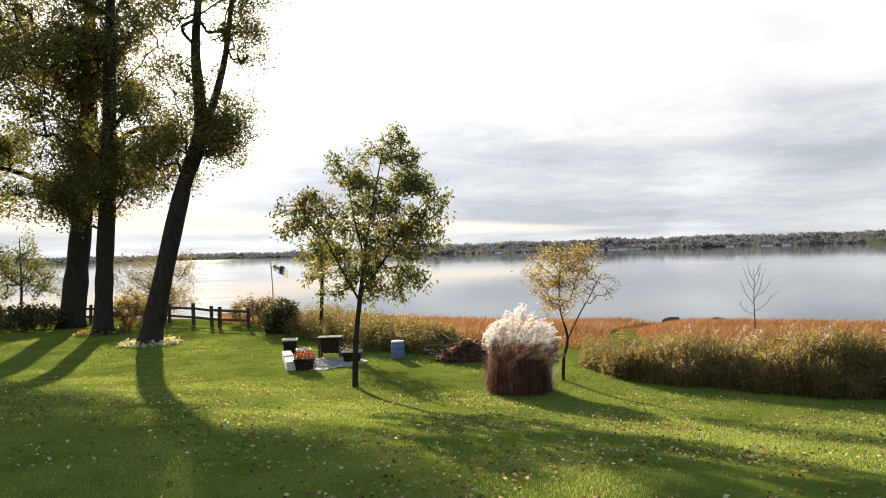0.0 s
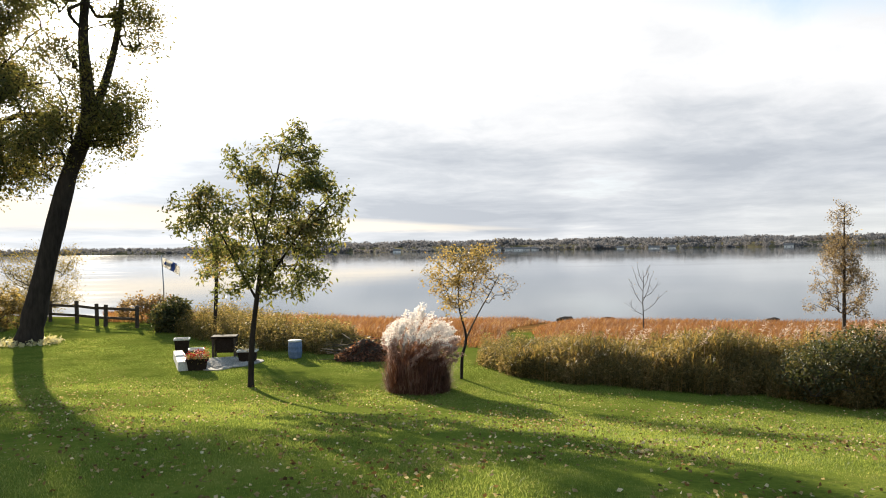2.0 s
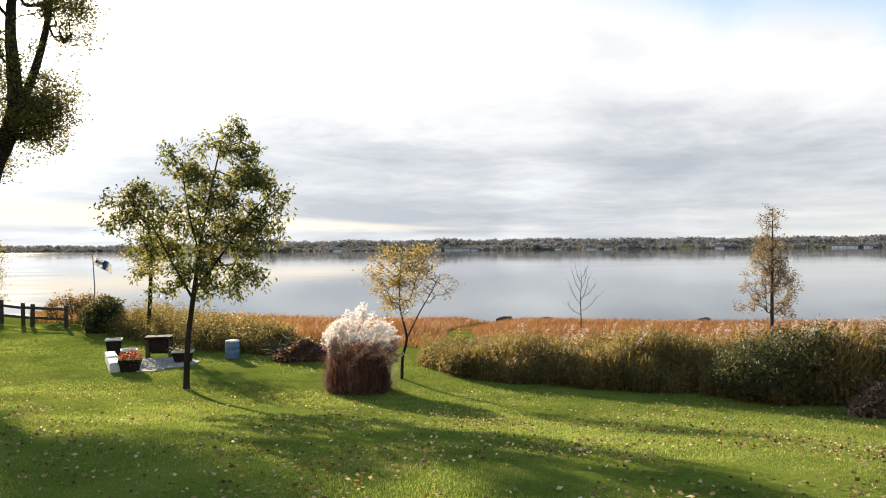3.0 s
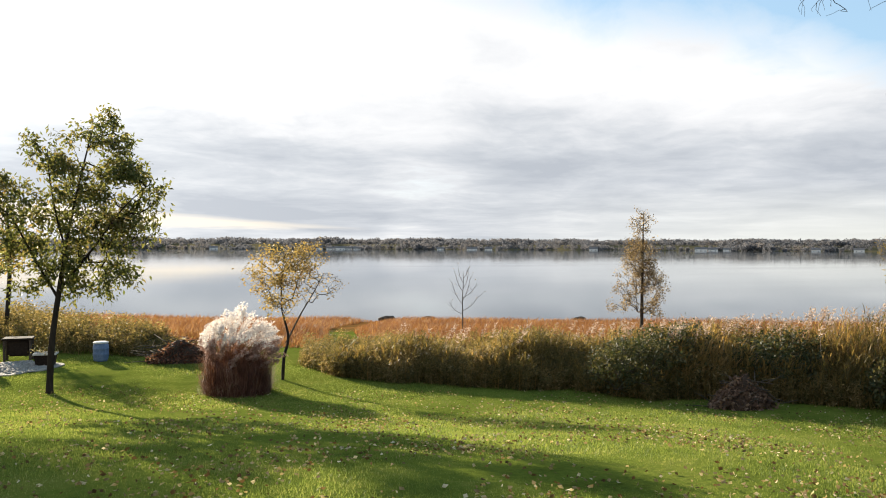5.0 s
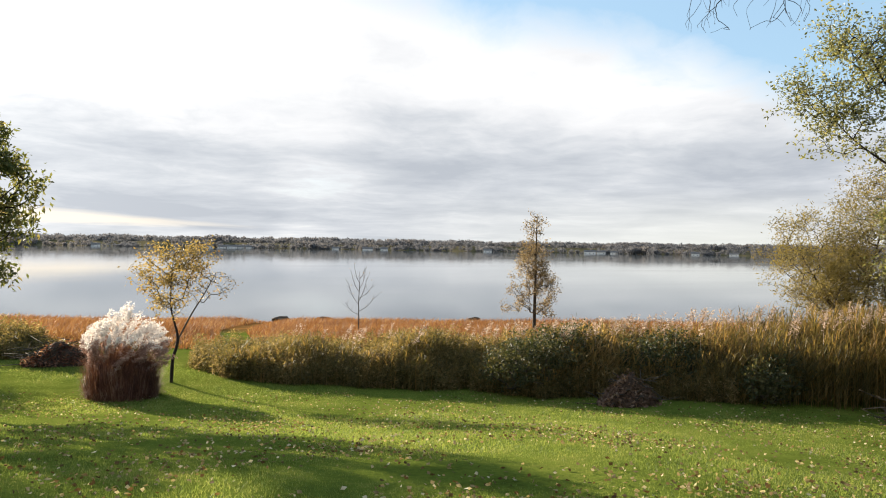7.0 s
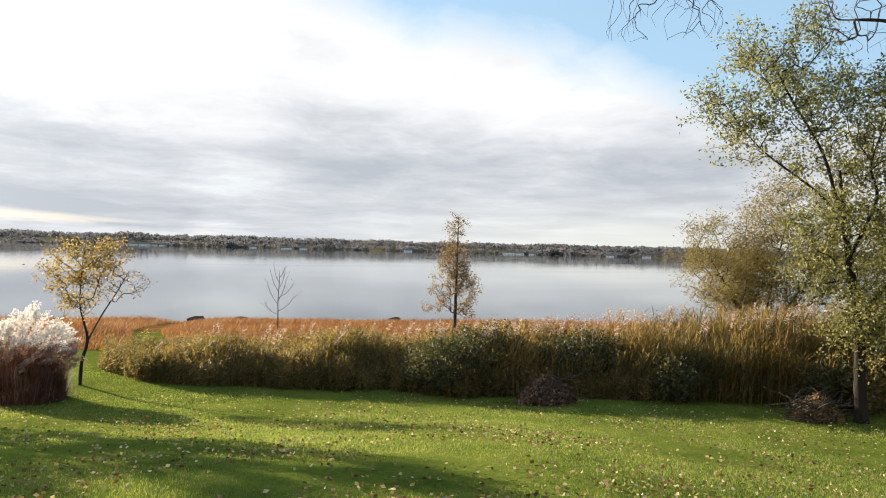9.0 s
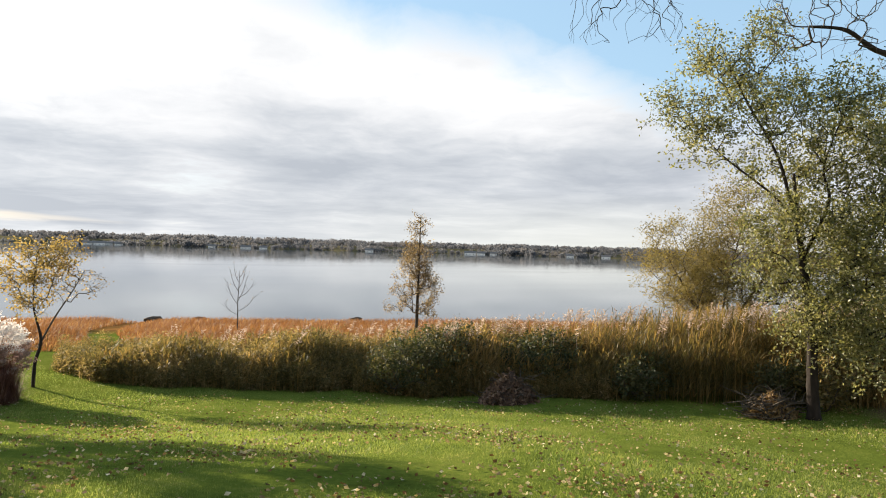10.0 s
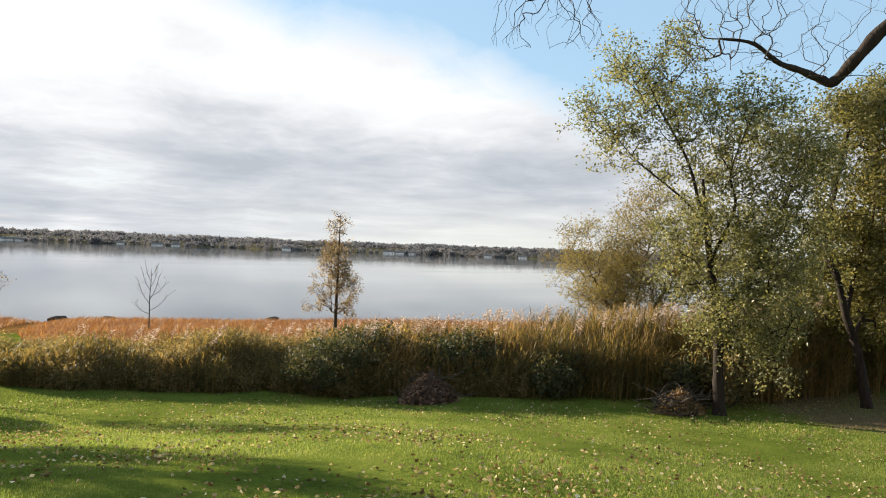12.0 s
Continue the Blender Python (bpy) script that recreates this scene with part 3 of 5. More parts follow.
def build_reeds():
    rng = np.random.default_rng(13)
    # low leafy thicket on the near end of the belt
    def belt(n, x0, x1, deep):
        x = rng.uniform(x0, x1, n)
        d = rng.uniform(0, 1, n) ** 1.2 * deep
        d = d + np.array([0.45 * noise.noise(Vector((a * 0.8, 0, 9))) + 0.25 * noise.noise(Vector((a * 2.3, 0, 4))) for a in x]) * np.clip(1.5 - d, 0, 1) + 0.1
        return x + 0.4 * d, hedge_front(x) + 0.917 * d, d

    def lumps(x, d):
        return np.array([min(1.22, 1 + 0.75 * noise.noise(Vector((a * 0.7, b * 0.6, 2))) + 0.3 * noise.noise(Vector((a * 2.1, b * 1.5, 5)))) for a, b in zip(x, d)])

    x, y, d = belt(9500, 3.9, 14.5, 3.8)
    h = (np.interp(x, [3.5, 5, 7, 10, 13, 15], [0.9, 0.95, 1.05, 1.25, 1.4, 1.5]) - 0.10 * d) * np.clip(0.34 + d * 0.5, 0.25, 1) * lumps(x, d) * rng.uniform(0.75, 1.12, len(x))
    z = ground_z(x, y)
    stems = blades(rng, np.stack([x, y, z], 1), h, 0.018, 0.25)
    f = rng.uniform(0.12, 1.0, (len(x), 9))
    c = np.stack([np.repeat(x, 9), np.repeat(y, 9), np.repeat(z, 9) + (f * h[:, None]).ravel()], 1)
    lv = leaves(rng, c, 0.09, 0.06, 3, 0.3, 0.28)
    tagged(new("weed_thicket", mesh_from("weed_thicket", *join(stems, lv), LEAF_WEED)), "yellow-green goldenrod and weeds edging the lawn", "weeds", kind="stuff")
    # tall reeds
    x, y, d = belt(13500, 4.4, 28, 5.0)
    thin = (x > 11) | (rng.uniform(0, 1, len(x)) < 0.45)
    x, y, d = x[thin], y[thin], d[thin]
    h = (np.interp(x, [4, 6, 9, 12, 14, 16, 19, 30], [0.82, 1.0, 1.2, 1.36, 1.5, 1.75, 2.1, 2.4]) - 0.11 * d) * np.clip(0.6 + d * 0.4, 0.45, 1) * lumps(x, d) * rng.uniform(0.8, 1.1, len(x))
    z = ground_z(x, y)
    base = np.stack([x, y, z], 1)
    stems = blades(rng, base, h, 0.016, 0.16, wind=(0.06, 0.0))
    k = 9
    f = rng.uniform(0.1, 0.95, (len(x), k)).ravel()
    c = np.repeat(base, k, 0)
    c[:, 2] += f * np.repeat(h, k)
    lv = blades(rng, c, np.repeat(h, k) * 0.2, 0.022, 1.4, 1.0, wind=(0.35, 0.0))
    tagged(new("reed_bed", mesh_from("reed_bed", *join(stems, lv), REED)), "tall green and golden reeds edging the lawn", "reeds", kind="stuff")
    # feathery heads standing over the reeds
    x, y, d = belt(700, 5.2, 28, 4.6)
    few = ((x > 11.5) & (rng.uniform(0, 1, len(x)) < 0.62)) | (rng.uniform(0, 1, len(x)) < 0.13)
    x, y, d = x[few], y[few] + 0.5, d[few] + 0.6
    h = (np.interp(x, [6, 9, 12, 14, 16, 19, 30], [1.1, 1.25, 1.4, 1.58, 1.85, 2.15, 2.4]) - 0.10 * d) * rng.uniform(0.9, 1.12, len(x))
    top = np.stack([x, y, ground_z(x, y) + h], 1)
    m = 34
    f = np.tile(np.linspace(0, 1, m), len(x))
    bendy = rng.uniform(0.08, 0.26, len(x))
    c = np.repeat(top, m, 0) + np.stack([np.repeat(bendy, m) * f**1.6, 0 * f, f * 0.34], 1)
    lv = leaves(rng, c, 0.09, 0.022, 1, -0.3, 0.3)
    st = blades(rng, top - [0, 0, 0.35], 0.37, 0.009, 0.02)
    tagged(new("reed_heads", mesh_from("reed_heads", *join(lv, st), PLUME_TAN)), "pale feathery reed heads above the reed belt", "reeds", kind="stuff")


build_reeds()

# ---------------------------------------------------------------- trees
def polar(az, el, dist):
    """A place seen from the camera's stand: degrees to the left, degrees up, metres."""
    a, e = radians(az), radians(el)
    return (-math.sin(a) * math.cos(e) * dist - 0.3, math.cos(a) * math.cos(e) * dist + 0.1, 3.5 + math.sin(e) * dist)


leaning = tree("leaning_tree", 21, [(-12.28, 32.78, 0), (-11.75, 32.95, 2.6), (-10.9, 33.25, 6.4), (-10.15, 33.5, 9.0), (-10.3, 33.6, 12.5), (-10.0, 33.8, 16)], [0.5, 0.40, 0.34, 0.29, 0.2, 0.1],
     [(3.32, 0.0, 8.73, 0.75, 0.98, 0.75), (3.69, 0.0, 10.14, 0.7, 0.92, 0.7), (2.93, 0.0, 8.17, 0.47, 0.61, 0.47), (1.0, 0.0, 9.86, 0.94, 1.22, 0.94), (0.78, 0.0, 8.69, 0.8, 1.04, 0.8), (0.28, 0.0, 7.46, 0.75, 0.98, 0.75), (1.92, 0.0, 9.98, 0.59, 0.76, 0.59), (1.2, 0.0, 6.85, 0.52, 0.67, 0.52), (4.11, 0.0, 12.68, 0.8, 1.04, 0.8), (3.56, 0.0, 13.85, 1.08, 1.4, 1.08), (1.2, 0.0, 13.62, 1.03, 1.34, 1.03), (4.07, 0.0, 11.38, 0.75, 0.98, 0.75), (-0.04, 0.0, 11.27, 0.89, 1.16, 0.89), (4.48, 0.0, 13.38, 0.7, 0.92, 0.7), (1.61, 0.0, 11.5, 0.94, 1.22, 0.94), (4.41, 0.0, 15.02, 0.94, 1.22, 0.94), (3.37, 0.8, 8.78, 0.8, 1.04, 0.8), (3.22, -0.7, 8.69, 0.7, 0.92, 0.7), (3.69, 0.6, 10.09, 0.7, 0.92, 0.7), (0.78, 0.5, 8.57, 0.85, 1.1, 0.85), (0.33, -0.5, 7.46, 0.8, 1.04, 0.8), (1.16, 0.4, 6.9, 0.56, 0.73, 0.56), (2.92, 0.3, 7.93, 0.56, 0.73, 0.56), (1.98, -0.8, 9.51, 0.7, 0.92, 0.7), (3.75, 0, 8.17, 0.42, 0.55, 0.42), (1.05, -0.6, 7.98, 0.75, 0.98, 0.75)],
     1300, BARK_DARK, LEAF_OAK, "tall leaning oak with dark trunk standing on the lawn",
     leaf_size=0.14, per=18, spread=0.18, step=0.5, tip=0.0055, top=0.5, clump=9, loose=0.34, droop=0.5)
lean_fork = spline([(2.15, 0.7, 8.7), (2.8, 0.75, 10.4), (3.3, 0.8, 12.4), (3.6, 0.9, 15.0)], 12)
part("limb", mesh_from("limb", *tube(lean_fork, np.linspace(0.2, 0.09, 12), 10), BARK_DARK, True), BARK_DARK, leaning)
tree("big_tree", 22, [(-20.1, 42.5, 0), (-19.7, 42.7, 4), (-19.2, 42.9, 9), (-19.0, 43, 14), (-18.8, 43, 20)], [0.75, 0.55, 0.5, 0.4, 0.15],
     [(-1, 0, 12, 5, 5, 5), (0.5, -1, 17, 6, 5.5, 5), (-3.5, -1, 8.0, 4.5, 4, 2.2), (2.0, -1, 8.3, 2.6, 3, 2.2), (-7, -2, 10, 4, 4, 4), (-8, -2, 15, 5, 4, 4), (-5, -1, 6.8, 3.2, 3, 1.3), (0.8, -1, 7.2, 2.4, 3, 1.6)], 2100, BARK_DARK, LEAF_OAK, "big old oak with dark trunk and dense autumn crown",
     leaf_size=0.21, per=24, spread=0.27, step=0.7, tip=0.009, top=0.75, clump=18, loose=0.55, droop=0.4,
     limbs=[([(0.9, 0.4, 8.5), (3.0, 0.2, 10.2), (4.6, -0.4, 10.6), (6.2, -0.6, 10.0)], 0.2, 0.04), ([(0.6, 0.3, 7.0), (-2.5, -0.6, 8.4), (-5.5, -1.2, 9.0)], 0.2, 0.05)])
tree("big_tree", 23, [(-16.47, 38.0, 0), (-16.3, 38.1, 4), (-16.05, 38.2, 8), (-15.9, 38.2, 13), (-15.7, 38.3, 19)], [0.48, 0.40, 0.36, 0.3, 0.12],
     [(-0.8, 0, 12, 3.4, 4.5, 4.5), (0.2, 0, 17, 4.2, 4.5, 3.6), (1.2, 0, 7.4, 1.7, 2.2, 2.0), (-1.8, 0, 7.6, 2.3, 2.5, 2.0), (2.9, 0, 9.8, 1.0, 1.4, 0.8), (2.4, 0, 6.2, 0.8, 1.0, 1.3), (-0.6, -0.5, 6.8, 2.6, 2.4, 1.8), (1.8, 0, 9.2, 1.4, 1.8, 1.3), (2.5, 0.3, 7.6, 1.1, 1.5, 1.1), (1.5, -0.4, 8.4, 1.4, 1.6, 1.3)], 1850, BARK_DARK, LEAF_OAK, "tall straight oak with dark trunk beside a larger oak",
     leaf_size=0.19, per=24, spread=0.25, step=0.6, tip=0.008, top=0.75, clump=18, loose=0.46, droop=0.4,
     limbs=[([(0.3, 0.2, 7.6), (1.6, 0, 8.9), (2.8, -0.2, 9.1), (3.9, -0.3, 9.9)], 0.13, 0.03), ([(0.4, 0.2, 9.6), (1.8, 0, 11.0), (3.4, -0.2, 11.3)], 0.12, 0.03)])
tree("ash_sapling", 24, [(-2.41, 20.79, 0), (-2.36, 20.8, 1.2), (-2.2, 20.81, 2.5), (-1.95, 20.82, 4.2), (-1.5, 20.85, 6.3)], [0.085, 0.072, 0.06, 0.035, 0.012],
     [(1.07, 0, 6.24, 0.51, 0.59, 0.51), (0.01, 0, 5.73, 0.57, 0.65, 0.57), (1.43, 0, 5.49, 0.63, 0.72, 0.63), (2.23, 0, 4.93, 0.42, 0.48, 0.42), (0.51, 0, 4.84, 0.75, 0.86, 0.75), (-1.06, 0, 4.79, 0.57, 0.65, 0.57), (-1.65, 0, 4.3, 0.39, 0.45, 0.39), (-0.49, 0, 3.97, 0.66, 0.76, 0.66), (1.16, 0, 3.97, 0.84, 0.96, 0.84), (1.94, 0, 4.15, 0.51, 0.59, 0.51), (0.24, 0, 3.34, 0.57, 0.65, 0.57), (-0.95, 0, 3.34, 0.51, 0.59, 0.51), (-0.4, 0, 2.65, 0.33, 0.38, 0.33), (1.45, 0, 2.74, 0.51, 0.59, 0.51), (0.71, 0, 2.89, 0.51, 0.59, 0.51), (-1.2, 0, 5.31, 0.39, 0.45, 0.39), (1.52, 0, 6.33, 0.3, 0.34, 0.3)],
     1150, BARK_DARK, LEAF_ASH, "young ash tree with green yellowing leaves on the lawn", leaf_size=0.14, per=12, spread=0.085, step=0.2, tip=0.003, top=0.55, ratio=0.4, droop=0.75,
     clump=5, loose=0.13, hollow=0.0, limbs=[([(0.15, 0, 2.32), (-0.36, 0.2, 3.22), (-0.93, 0.3, 4.27), (-1.52, 0.3, 4.49)], 0.035, 0.008), ([(0.22, 0, 2.47), (1.0, -0.2, 3.52), (1.62, -0.3, 4.42), (2.21, -0.3, 5.01)], 0.035, 0.008), ([(0.39, 0, 3.22), (0.15, -0.2, 4.27), (0.02, -0.3, 5.16), (-0.02, -0.3, 5.76)], 0.028, 0.007)])
tree("young_tree", 25, [(-5.25, 33.1, 0), (-5.1, 33.1, 2.6), (-5.2, 33.1, 5)], [0.09, 0.07, 0.03],
     [(0.1, 0, 3.5, 0.8, 0.9, 0.95)], 80, BARK_DARK, LEAF_GOLD, "slim young tree with thin yellow leaves in the flower bed", leaf_size=0.17, per=14, spread=0.2, step=0.35, tip=0.007)
maple = tree("maple_sapling", 26, [(3.09, 20.93, 0), (3.12, 20.93, 0.6), (3.23, 20.92, 1.15), (3.05, 20.95, 2.0), (3.1, 20.95, 3.2)], [0.045, 0.04, 0.034, 0.02, 0.008],
             [(-0.1, 0, 3.0, 0.75, 0.6, 0.55), (0.5, 0, 3.2, 0.4, 0.5, 0.4), (-0.2, 0, 2.3, 0.55, 0.5, 0.5)], 260, BARK_DARK, LEAF_GOLD, "thin maple sapling with yellow leaves on the lawn", leaf_size=0.08, per=15, spread=0.08, step=0.2, tip=0.0026, top=0.75, lift=0.9, bare=0.08, clump=4, loose=0.12)


def twig_leaves(root, name, seed, centres, size, spread, per, mat):
    rng = np.random.default_rng(seed)
    part(name, mesh_from(name, *leaves(rng, centres, size, spread, per), mat), mat, root)["kind"] = "stuff"


def bare_side(root, seed):
    rng = np.random.default_rng(seed)
    pts = spline([(0.1, 0, 1.0), (0.45, 0, 1.7), (0.8, -0.05, 2.3), (1.05, -0.1, 2.8)], 12)
    part("side_stem", mesh_from("side_stem", *tube(pts, np.linspace(0.026, 0.008, 12), 8), BARK_GREY, True), BARK_GREY, root)
    aims = in_blobs(rng, [(1.1, -0.1, 2.45, 0.6, 0.5, 0.4), (0.6, 0, 2.6, 0.45, 0.4, 0.6)], 110)
    nodes, parent, radius, ends = grow(rng, pts[3:], aims, 0.2, 0.0024, lift=0.8)
    part("side_branchwork", mesh_from("side_branchwork", *sticks(nodes, parent, radius, len(pts) - 3), BARK_GREY, True), BARK_GREY, root)["kind"] = "stuff"
    twig_leaves(root, "side_leaves", seed + 1, nodes[ends], 0.075, 0.06, 3, LEAF_BIRCH)


bare_side(maple, 27)


def bare_sapling():
    """A whip-thin sapling: a short stem that splits into steep, nearly straight shoots."""
    rng = np.random.default_rng(28)
    x, y = 11.73, 29.94
    z = gz(x, y)
    root = empty("bare_sapling", (x, y, z), "almost bare sapling standing in the marsh grass", "tree")
    root.scale = (0.7, 0.7, 0.7)
    stem = spline([(0, 0, -0.1), (0.02, 0, 1.1), (0.0, 0, 2.2), (0.05, 0, 3.2), (0.03, 0, 3.85)], 24)
    part("trunk", mesh_from("trunk", *tube(stem, np.linspace(0.042, 0.008, 24), 8), BARK_GREY, True), BARK_GREY, root)
    ends, fine = [], []
    for at, reach, rise in ((7, -0.95, 0.75), (8, 0.95, 0.85), (10, -0.75, 1.35), (11, 0.42, 1.45), (12, 0.85, 0.8), (14, -0.5, 1.2), (15, 0.5, 1.05), (17, -0.32, 0.9), (19, 0.25, 0.6)):
        foot = Vector(stem[at])
        tip = foot + Vector((reach, rng.normal(0, 0.25), rise))
        mid = foot.lerp(tip, 0.45) + Vector((reach * 0.12, 0, -0.06))
        shoot = spline([tuple(foot), tuple(mid), tuple(tip)], 9)
        part("branch", mesh_from("branch", *tube(shoot, np.linspace(0.017, 0.006, 9), 6), BARK_GREY, True), BARK_GREY, root)
        for k in (3, 4, 5, 6, 7):
            a = Vector(shoot[k])
            b = a + Vector((reach * rng.uniform(-0.25, 0.5), rng.normal(0, 0.12), rng.uniform(0.12, 0.38)))
            fine.append(tube([tuple(a), tuple(a.lerp(b, 0.5) + Vector((0, 0, -0.02))), tuple(b)], [0.007, 0.006, 0.004], 5))
            ends.append(tuple(b))
        ends.append(tuple(tip))
    part("twigs", mesh_from("twigs", *join(*fine), BARK_GREY), BARK_GREY, root)["kind"] = "stuff"
    twig_leaves(root, "leaves", 29, np.array(ends)[::2], 0.09, 0.05, 1, LEAF_RUST)


bare_sapling()
tree("birch", 29, [(19.0, 28.04, gz(19.0, 28.04)), (19.0, 28.0, 2.0), (19.05, 28.0, 5.0)], [0.085, 0.06, 0.012],
     [(0, 0, 5.0, 0.34, 0.34, 0.45), (0, 0, 4.6, 0.42, 0.4, 0.5), (0.05, 0, 4.0, 0.56, 0.55, 0.55), (-0.12, 0.1, 3.4, 0.62, 0.6, 0.5), (0.1, 0, 2.8, 0.7, 0.65, 0.5), (-0.25, 0.2, 2.7, 0.66, 0.6, 0.5), (0.3, -0.2, 2.5, 0.66, 0.6, 0.5), (-0.45, 0.3, 2.0, 0.68, 0.6, 0.45), (0.45, -0.3, 1.9, 0.64, 0.6, 0.45), (-0.65, 0.4, 1.4, 0.7, 0.6, 0.35), (0.3, -0.3, 1.35, 0.7, 0.6, 0.35)], 700, BARK_GREY, LEAF_BIRCH,
     "slender birch with thin rusty leaves in the reeds", leaf_size=0.08, per=12, spread=0.075, step=0.2, tip=0.0034, top=0.97, lift=1.2, clump=4, loose=0.13, hollow=0.1)
POPLAR_LOOK = -42.2
tree("poplar", 30, [(16.61 + x, 9.14 + y, gz(16.61, 9.14) + z) for x, y, z in facing(POPLAR_LOOK, [(0, 0, 0), (-0.06, 0, 0.9), (-0.1, 0, 2.0), (-0.27, 0.05, 3.2), (-0.43, 0.1, 4.35), (-0.5, 0.2, 5.4)])], [0.15, 0.115, 0.10, 0.08, 0.06, 0.03],
     facing(POPLAR_LOOK, [(-2.27, 0.6, 8.03, 0.6, 0.69, 0.6), (-1.34, -0.3, 8.29, 0.49, 0.57, 0.49), (-2.91, 0.5, 6.99, 0.47, 0.54, 0.47), (-1.97, 0, 7.01, 0.75, 0.87, 0.75), (-1.19, 0.4, 7.53, 0.65, 0.75, 0.65), (-0.82, -0.6, 6.47, 0.86, 0.99, 0.86), (-2.52, 0.3, 6.08, 0.44, 0.51, 0.44), (-1.53, 0.6, 5.69, 0.52, 0.6, 0.52), (0.45, -0.5, 7.01, 0.65, 0.75, 0.65), (1.37, 0.5, 6.82, 0.68, 0.78, 0.68), (0.11, 0.3, 5.71, 0.86, 0.99, 0.86), (1.16, -0.5, 5.58, 0.91, 1.05, 0.91), (1.92, 0.4, 6.08, 0.78, 0.9, 0.78), (-0.62, -0.4, 4.55, 0.52, 0.6, 0.52), (0.43, -0.6, 4.29, 0.78, 0.9, 0.78), (1.47, 0.3, 4.03, 0.91, 1.05, 0.91), (0.72, -0.7, 3.27, 0.78, 0.9, 0.78), (0.09, -0.5, 2.73, 0.65, 0.75, 0.65), (1.09, -0.4, 2.21, 0.62, 0.72, 0.62), (1.84, 0.5, 2.99, 0.71, 0.82, 0.71), (-0.64, 0.3, 3.38, 0.65, 0.75, 0.65), (-1.12, 0.5, 4.03, 0.47, 0.54, 0.47), (-0.34, -0.3, 2.08, 0.44, 0.51, 0.44), (0.6, -0.4, 1.9, 0.5, 0.5, 0.5), (0.95, -0.4, 1.35, 0.5, 0.5, 0.45), (-0.45, -0.2, 2.3, 0.4, 0.4, 0.4)]),
     3000, BARK_DARK, LEAF_RIGHT, "leafy poplar with yellow-green leaves at the lawn's edge", leaf_size=0.084, per=18, spread=0.10, step=0.28, tip=0.0028, top=0.7, clump=6, loose=0.26, hollow=0.1, droop=0.4,
     limbs=[(facing(POPLAR_LOOK, line), a, b) for line, a, b in [([(-0.41, 0.1, 4.29), (-0.96, 0.3, 4.96), (-2.09, 0.5, 5.91), (-2.85, 0.6, 6.91)], 0.036, 0.008), ([(-0.51, 0.1, 4.39), (-0.9, 0, 5.71), (-1.6, 0.2, 7.08), (-2.08, 0.4, 8.25)], 0.045, 0.009), ([(-0.3, 0, 3.57), (0.12, -0.2, 4.74), (0.04, -0.1, 5.58), (0.52, -0.3, 7.08)], 0.045, 0.009), ([(-0.12, 0, 2.21), (0.59, -0.3, 3.38), (1.17, -0.2, 4.52), (1.78, 0.2, 6.17)], 0.055, 0.01), ([(-0.13, 0, 1.69), (0.5, -0.4, 2.21), (1.17, -0.5, 1.82)], 0.03, 0.008)]])
tree("poplar", 31, [(20.77 + x, 7.45 + y, gz(20.77, 7.45) + z) for x, y, z in facing(POPLAR_LOOK, [(0, 0, 0), (-0.28, 0, 1.35), (-0.6, 0, 2.25), (-0.85, 0, 3.2), (-1.15, 0, 4.0), (-0.9, 0.1, 5.6), (-0.5, 0.2, 7.4)])], [0.14, 0.105, 0.09, 0.08, 0.07, 0.05, 0.02],
     facing(POPLAR_LOOK, [(-0.66, 0.2, 7.21, 0.77, 0.89, 0.77), (0.15, 0.6, 6.58, 1.06, 1.21, 1.06), (-0.89, 0, 5.87, 0.92, 1.05, 0.92), (0.01, 0.5, 5.14, 1.06, 1.21, 1.06), (-1.24, -0.3, 4.68, 0.7, 0.81, 0.7), (-0.54, 0.4, 4.01, 0.9, 1.04, 0.9), (0.39, 0.3, 3.48, 0.87, 1.0, 0.87), (-1.35, 0.5, 3.06, 0.56, 0.65, 0.56), (0.4, 0.2, 2.21, 0.7, 0.81, 0.7), (-0.54, 0, 7.77, 0.48, 0.55, 0.48), (0.73, 0.8, 7.56, 0.99, 1.13, 0.99), (1.38, 0.6, 5.45, 1.27, 1.46, 1.27), (1.45, 0.4, 3.34, 1.27, 1.46, 1.27), (-0.9, 0.3, 2.21, 0.42, 0.49, 0.42)]),
     1900, BARK_DARK, LEAF_OLIVE, "second leafy poplar with olive leaves at the lawn's edge", leaf_size=0.10, per=24, spread=0.11, step=0.32, tip=0.004, top=0.7, clump=9, loose=0.24, hollow=0.2, droop=0.4,
     limbs=[(facing(POPLAR_LOOK, line), a, b) for line, a, b in [([(-0.62, 0, 2.21), (-0.24, 0.3, 3.48), (0.2, 0.4, 4.75), (0.21, 0.5, 6.44)], 0.07, 0.015), ([(-0.46, 0, 1.65), (0.15, 0.4, 2.49), (0.89, 0.5, 3.48)], 0.06, 0.015)]])
tree("poplar", 33, [(25.5, 7.2, gz(25.5, 7.2)), (25.4, 7.4, 2.5), (25.6, 7.4, 6), (25.7, 7.4, 9)], [0.18, 0.15, 0.09, 0.02],
     [(0, 0, 6.8, 2.6, 2.6, 2.4), (0, 0.5, 3.8, 2.8, 2.8, 1.6)], 420, BARK_DARK, LEAF_RIGHT,
     "dense olive poplar behind the reed belt", leaf_size=0.2, per=33, spread=0.3, step=0.5, tip=0.006, top=0.75)
